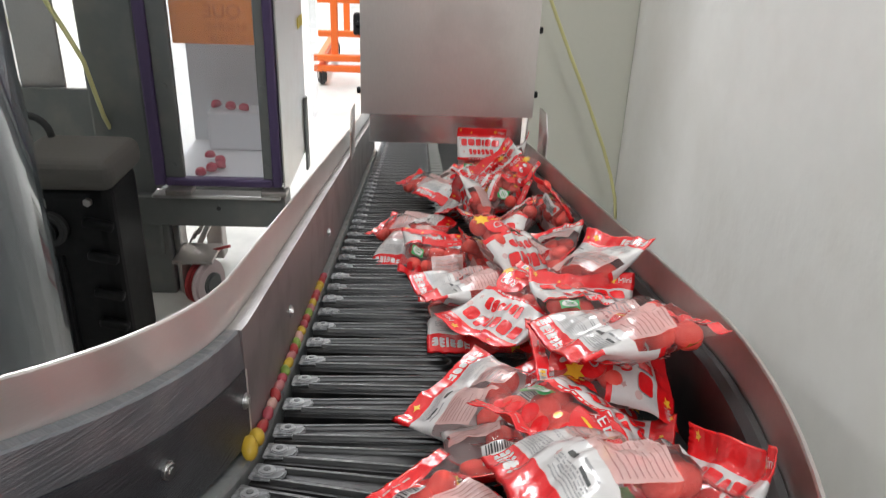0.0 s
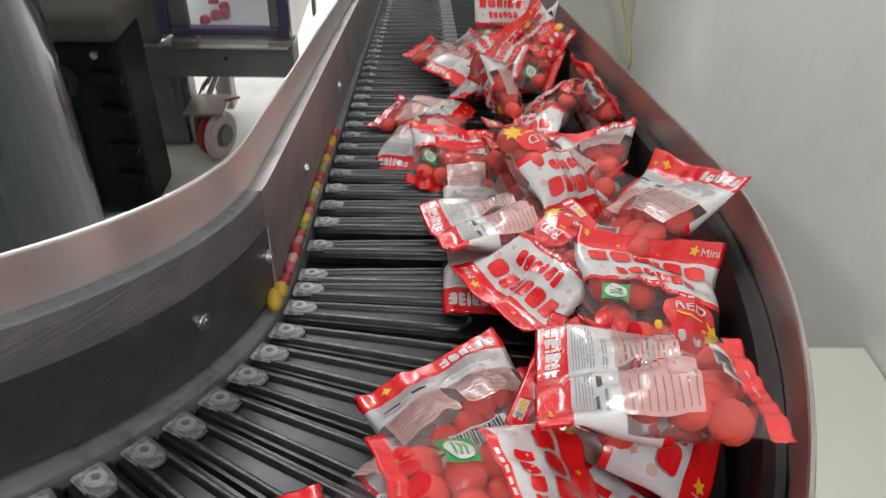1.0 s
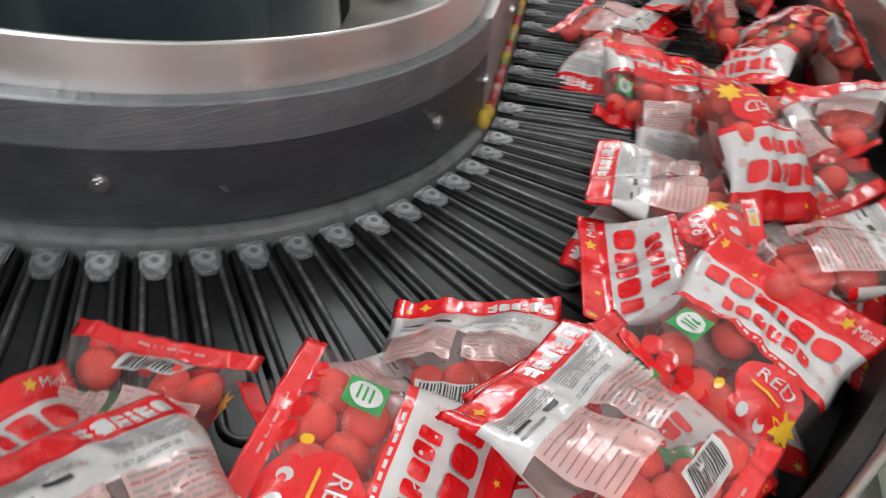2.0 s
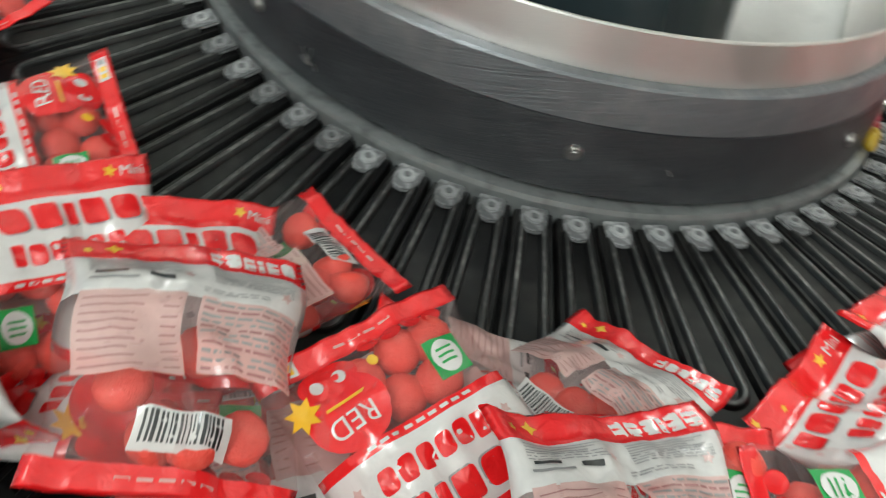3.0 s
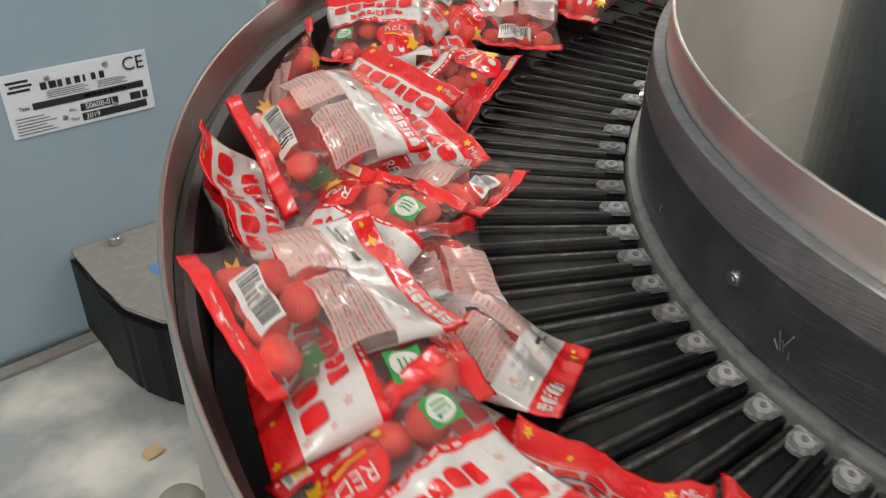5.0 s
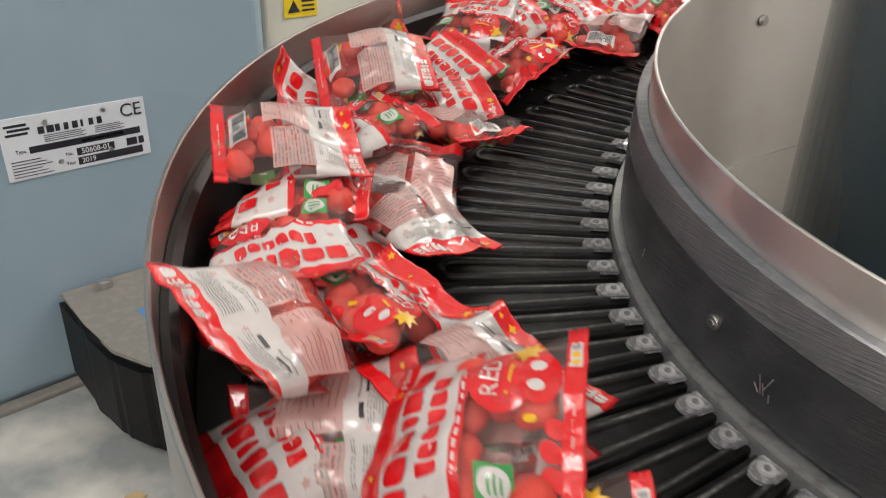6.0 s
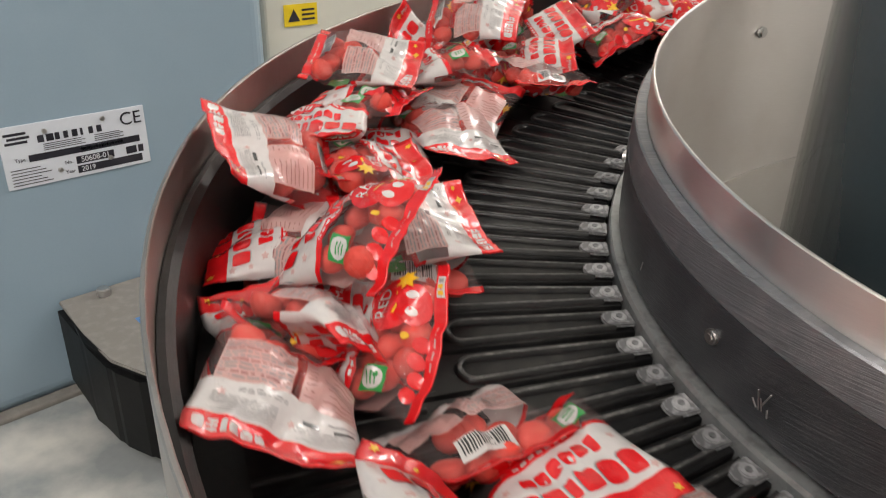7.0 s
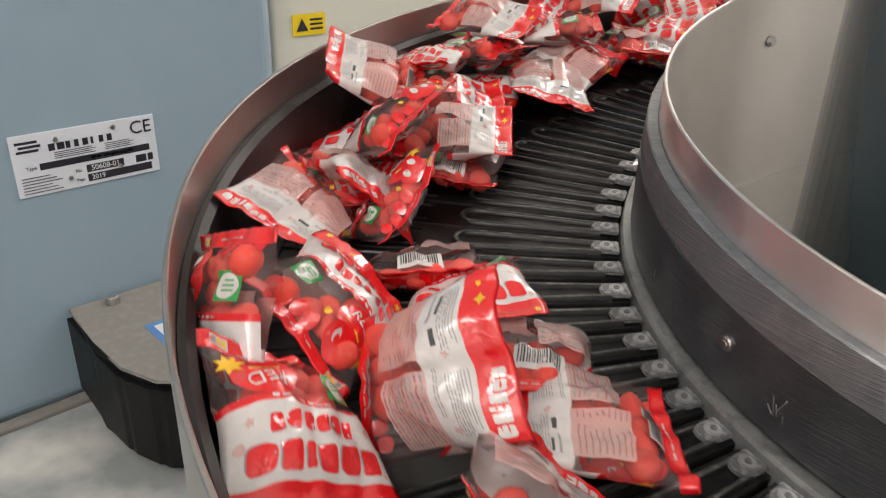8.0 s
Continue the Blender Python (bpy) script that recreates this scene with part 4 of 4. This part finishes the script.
def back_print(p):
    b2 = bmesh.new()
    s = -1
    r = random.Random(17)
    word_shapes(b2, p, s, 0.58, 0.95, 0.878, 0.955, (0.8, 0.95, 0.8, 0.4, 0.8, 1.0), WH, 0.0007, 8)
    blob(b2, p, s, 0.20, 0.93, 0.04, 0.03, YE, 0.0008, 8, 0.5)
    blob(b2, p, s, 0.10, 0.91, 0.022, 0.02, YE, 0.0008, 10, 0.5)
    for k in range(3):
        patch(b2, p, s, 0.08, 0.42 - 0.03 * k, 0.822 - k * 0.014, 0.8265 - k * 0.014, GY, 0.0005)
    for k in range(4):
        patch(b2, p, s, 0.56, 0.90 - 0.04 * (k % 3), 0.822 - k * 0.013, 0.8265 - k * 0.013, GY, 0.0005)
    for u0, u1, v, n in ((0.08, 0.44, 0.783, 3), (0.56, 0.92, 0.772, 4), (0.52, 0.80, 0.690, 2)):
        for k in range(n):
            u = u0
            while u < u1:
                w = r.uniform(0.015, 0.06)
                patch(b2, p, s, u, min(u1, u + w), v - k * 0.0135, v + 0.0052 - k * 0.0135, GY, 0.0005)
                u += w + 0.012
    patch(b2, p, s, 0.10, 0.22, 0.735, 0.75, BK, 0.0005)
    patch(b2, p, s, 0.30, 0.40, 0.715, 0.74, BK, 0.0005)
    patch(b2, p, s, 0.08, 0.26, 0.70, 0.712, GY, 0.0005)
    blob(b2, p, s, 0.46, 0.76, 0.026, 0.024, PK, 0.0005, 10, 0.5)
    blob(b2, p, s, 0.88, 0.72, 0.03, 0.028, PK, 0.0005, 10, 0.5)
    # nutrition table and ingredient field
    patch(b2, p, s, 0.06, 0.46, 0.33, 0.645, PK, 0.0004)
    for k in range(9):
        patch(b2, p, s, 0.08, r.uniform(0.25, 0.34), 0.35 + k * 0.032, 0.356 + k * 0.032, BN, 0.0008)
        patch(b2, p, s, 0.38, 0.44, 0.35 + k * 0.032, 0.356 + k * 0.032, BN, 0.0008)
    patch(b2, p, s, 0.52, 0.95, 0.37, 0.645, PK, 0.0004)
    for k in range(11):
        u = 0.535
        while u < 0.93:
            w = r.uniform(0.02, 0.09)
            patch(b2, p, s, u, min(0.94, u + w), 0.383 + k * 0.0235, 0.393 + k * 0.0235, GY if k % 3 else BN, 0.0008)
            u += w + 0.012
    # barcode
    patch(b2, p, s, 0.30, 0.66, 0.115, 0.225, WH, 0.0005)
    u = 0.325
    while u < 0.63:
        w = r.choice((0.006, 0.01, 0.014))
        patch(b2, p, s, u, u + w, 0.135, 0.215, BK, 0.0009)
        u += w + r.choice((0.007, 0.011))
    patch(b2, p, s, 0.46, 0.50, 0.0951, 0.64, CL, 0.0012)
    for k in range(5):
        patch(b2, p, s, 0.30 + k * 0.075, 0.355 + k * 0.075, 0.042, 0.053, PK, 0.0008)
    return mesh_of("back_print", b2, FILM_MATS)


def small_word(p, text, u, v, size, side):
    """A short word printed on the pouch, bent to its surface."""
    c = bpy.data.curves.new("word", "FONT")
    c.body, c.size, c.align_x, c.align_y = text, size, "CENTER", "CENTER"
    tmp = new("word", c)
    me = bpy.data.meshes.new_from_object(tmp.evaluated_get(bpy.context.evaluated_depsgraph_get()))
    bpy.data.objects.remove(tmp)
    me.materials.clear()
    me.materials.append(F_WHITE)
    for w in me.vertices:
        w.co = p.S(u + w.co.x / BAG_W, v + w.co.y / BAG_H, side, 0.0012)
    return me


def candy_mesh():
    b2 = bmesh.new()
    bmesh.ops.create_uvsphere(b2, u_segments=14, v_segments=9, radius=0.0108)
    for w in b2.verts:
        if w.co.z < -0.003:
            w.co.z = -0.003 + (w.co.z + 0.003) * 0.35
        w.co *= 1 + 0.05 * noise.noise(w.co * 160)
    for f in b2.faces:
        f.smooth = True
    return mesh_of("candy", b2, CANDY_M)


CANDY_ME = candy_mesh()
POUCHES = []
for k in range(7):
    p = Pouch(k + 3)
    POUCHES.append((p, film_mesh(p), front_print(p), back_print(p), small_word(p, "RED", 0.73, 0.355, 0.0125, 1), small_word(p, "Mini", 0.905, 0.925, 0.0075, 1)))

carried_bags = []
LABELS = {1: "small clear and red candy bag, printed front showing", -1: "small clear and red candy bag, printed back showing"}


def bag(face, a, x, z, rx, ry, rz):
    """A bag that rides on the belt: angle along the belt at the start, radius, height and turn; face 1 shows the front."""
    k = len(carried_bags) % 7
    p, film, fp, bp, red, mini = POUCHES[k]
    top = thing("candy_bag", LABELS[face], "candy bag", group="candy bags on the conveyor")
    for name, me in (("film", film), ("front_print", fp), ("back_print", bp), ("front_word", red), ("seal_word", mini)):
        ob = new(name, me)
        ob.parent = top
    for cx, cy, cz, turn, tip in p.candies:
        ob = new("candy", CANDY_ME)
        ob.parent = top
        zz = p.bow * ((2 * cx / BAG_W) ** 2 - 0.4)
        ob.matrix_basis = pose(cx, cy, cz + zz, tip, 0, turn)
    carried_bags.append((top, a, pose(x, 0, z, rx, ry, rz)))


# the pile, from the downstream end upwards
bag(1, -1.472, 0.509, 0.050, 26, -20, -70)
bag(-1, -1.368, 0.553, 0.050, 165, -27, 6)
bag(1, -1.255, 0.597, 0.050, 19, 22, -175)
bag(1, -1.254, 0.485, 0.043, 19, 17, -165)
bag(1, -1.172, 0.582, 0.050, -15, 25, 107)
bag(-1, -1.048, 0.501, 0.037, 155, -2, 34)
bag(-1, -1.042, 0.591, 0.060, 162, -29, 21)
bag(1, -0.992, 0.554, 0.049, 20, 21, -174)
bag(1, -0.849, 0.584, 0.059, 29, 25, -174)
bag(1, -0.752, 0.582, 0.069, 28, -3, -157)
bag(1, -0.745, 0.534, 0.040, 1, 18, -54)
bag(1, -0.684, 0.501, 0.044, 8, -22, -113)
bag(-1, -0.522, 0.618, 0.056, -123, -31, 123)
bag(1, -0.510, 0.540, 0.048, 42, 20, 158)
bag(1, -0.418, 0.518, 0.038, 20, 16, 131)
bag(-1, -0.363, 0.484, 0.033, -177, -10, 61)
bag(-1, -0.322, 0.565, 0.095, 172, -27, -60)
bag(1, -0.266, 0.616, 0.045, 52, -34, -73)
bag(1, -0.157, 0.551, 0.064, -16, 5, -45)
bag(-1, -0.122, 0.508, 0.034, -165, 14, -172)
bag(-1, -0.010, 0.494, 0.030, -168, 8, -135)
bag(-1, -0.004, 0.590, 0.094, -176, -17, -76)
bag(1, 0.032, 0.582, 0.061, -9, 4, -93)
bag(1, 0.186, 0.590, 0.070, 3, 12, 3)
bag(1, 0.268, 0.531, 0.053, -15, 6, 124)
bag(-1, 0.344, 0.602, 0.082, 155, 27, 112)
bag(-1, 0.401, 0.495, 0.017, 172, -3, 5)
bag(-1, 0.404, 0.586, 0.024, 154, -29, -107)
bag(-1, 0.425, 0.496, 0.050, 178, -14, -75)
bag(1, 0.529, 0.540, 0.078, -22, -28, -131)
bag(-1, 0.602, 0.563, 0.035, 180, 40, -142)
bag(1, 0.632, 0.533, 0.027, -30, -38, -123)
bag(-1, 0.728, 0.599, 0.046, -180, 33, 165)
bag(-1, 0.765, 0.498, 0.009, -164, 6, 5)
bag(1, 0.876, 0.466, 0.017, 13, 13, 1)
bag(1, 0.950, 0.564, 0.042, -9, 44, 142)
bag(1, 1.002, 0.632, 0.058, -72, 24, -66)
bag(-1, 1.013, 0.436, 0.012, -171, -8, -18)
bag(-1, 1.130, 0.529, 0.057, 126, -45, -99)
bag(1, 1.144, 0.607, 0.046, -14, -29, 11)
bag(-1, 1.185, 0.431, 0.017, 165, 2, 62)
bag(-1, 1.317, 0.513, 0.041, -165, -38, -60)
bag(1, 1.922, 0.582, 0.050, -7, -15, 76)
# newly dropped bags on the straight run
bag(1, 1.460, 0.575, 0.055, 8, -12, 70)
bag(-1, 1.520, 0.500, 0.040, 175, 6, -30)
bag(1, 1.580, 0.600, 0.075, 10, -40, 20)
bag(1, 1.630, 0.540, 0.050, -6, -8, 110)
bag(-1, 1.700, 0.470, 0.030, 184, 4, 60)
bag(1, 1.740, 0.575, 0.060, 14, -15, -20)
bag(-1, 1.800, 0.530, 0.040, 172, 5, 150)
bag(1, 1.860, 0.580, 0.050, 5, -10, 40)
bag(1, 1.680, 0.605, 0.080, 20, -50, -60)
bag(1, 1.790, 0.560, 0.085, 72, 4, 12)
# bags at the bottom of the pile
bag(-1, -1.350, 0.585, 0.020, 177, -3, 63)
bag(-1, -1.196, 0.596, 0.020, 175, 0, 41)
bag(-1, -1.063, 0.567, 0.020, 184, 4, -27)
bag(1, -0.922, 0.564, 0.020, 0, 4, 32)
bag(-1, -0.737, 0.592, 0.020, 183, 4, -106)
bag(-1, -0.592, 0.596, 0.020, 182, 4, -37)
bag(1, -0.438, 0.568, 0.020, 3, 3, -160)
bag(-1, -0.281, 0.566, 0.020, 177, 2, 126)
bag(1, -0.084, 0.565, 0.020, 0, 3, -106)
bag(1, 0.047, 0.565, 0.020, 4, 0, 26)
bag(1, 0.214, 0.577, 0.020, -1, 1, -146)
bag(1, 0.385, 0.598, 0.020, 2, -4, -82)
bag(1, 0.563, 0.590, 0.020, 2, 0, -167)
bag(-1, 1.545, 0.574, 0.020, 182, 0, -156)
bag(1, 1.720, 0.599, 0.020, 0, -1, 129)


# ---- what moves ----
def motions():
    times = [i * 0.4 for i in range(21)]
    for ob, a in slats:
        rows = []
        for t in times:
            b = a - OMEGA * t
            lean = math.degrees(math.atan(RAMP)) if b > 0 else math.degrees(math.atan(RISE / 0.45))
            rows.append((t, path_frame(b) @ pose(0, 0, 0, lean, 0, 0)))
        walk(ob, rows)
    for ob, a, local in carried_bags:
        walk(ob, [(t, path_frame(a - OMEGA * t) @ local) for t in times])


motions()
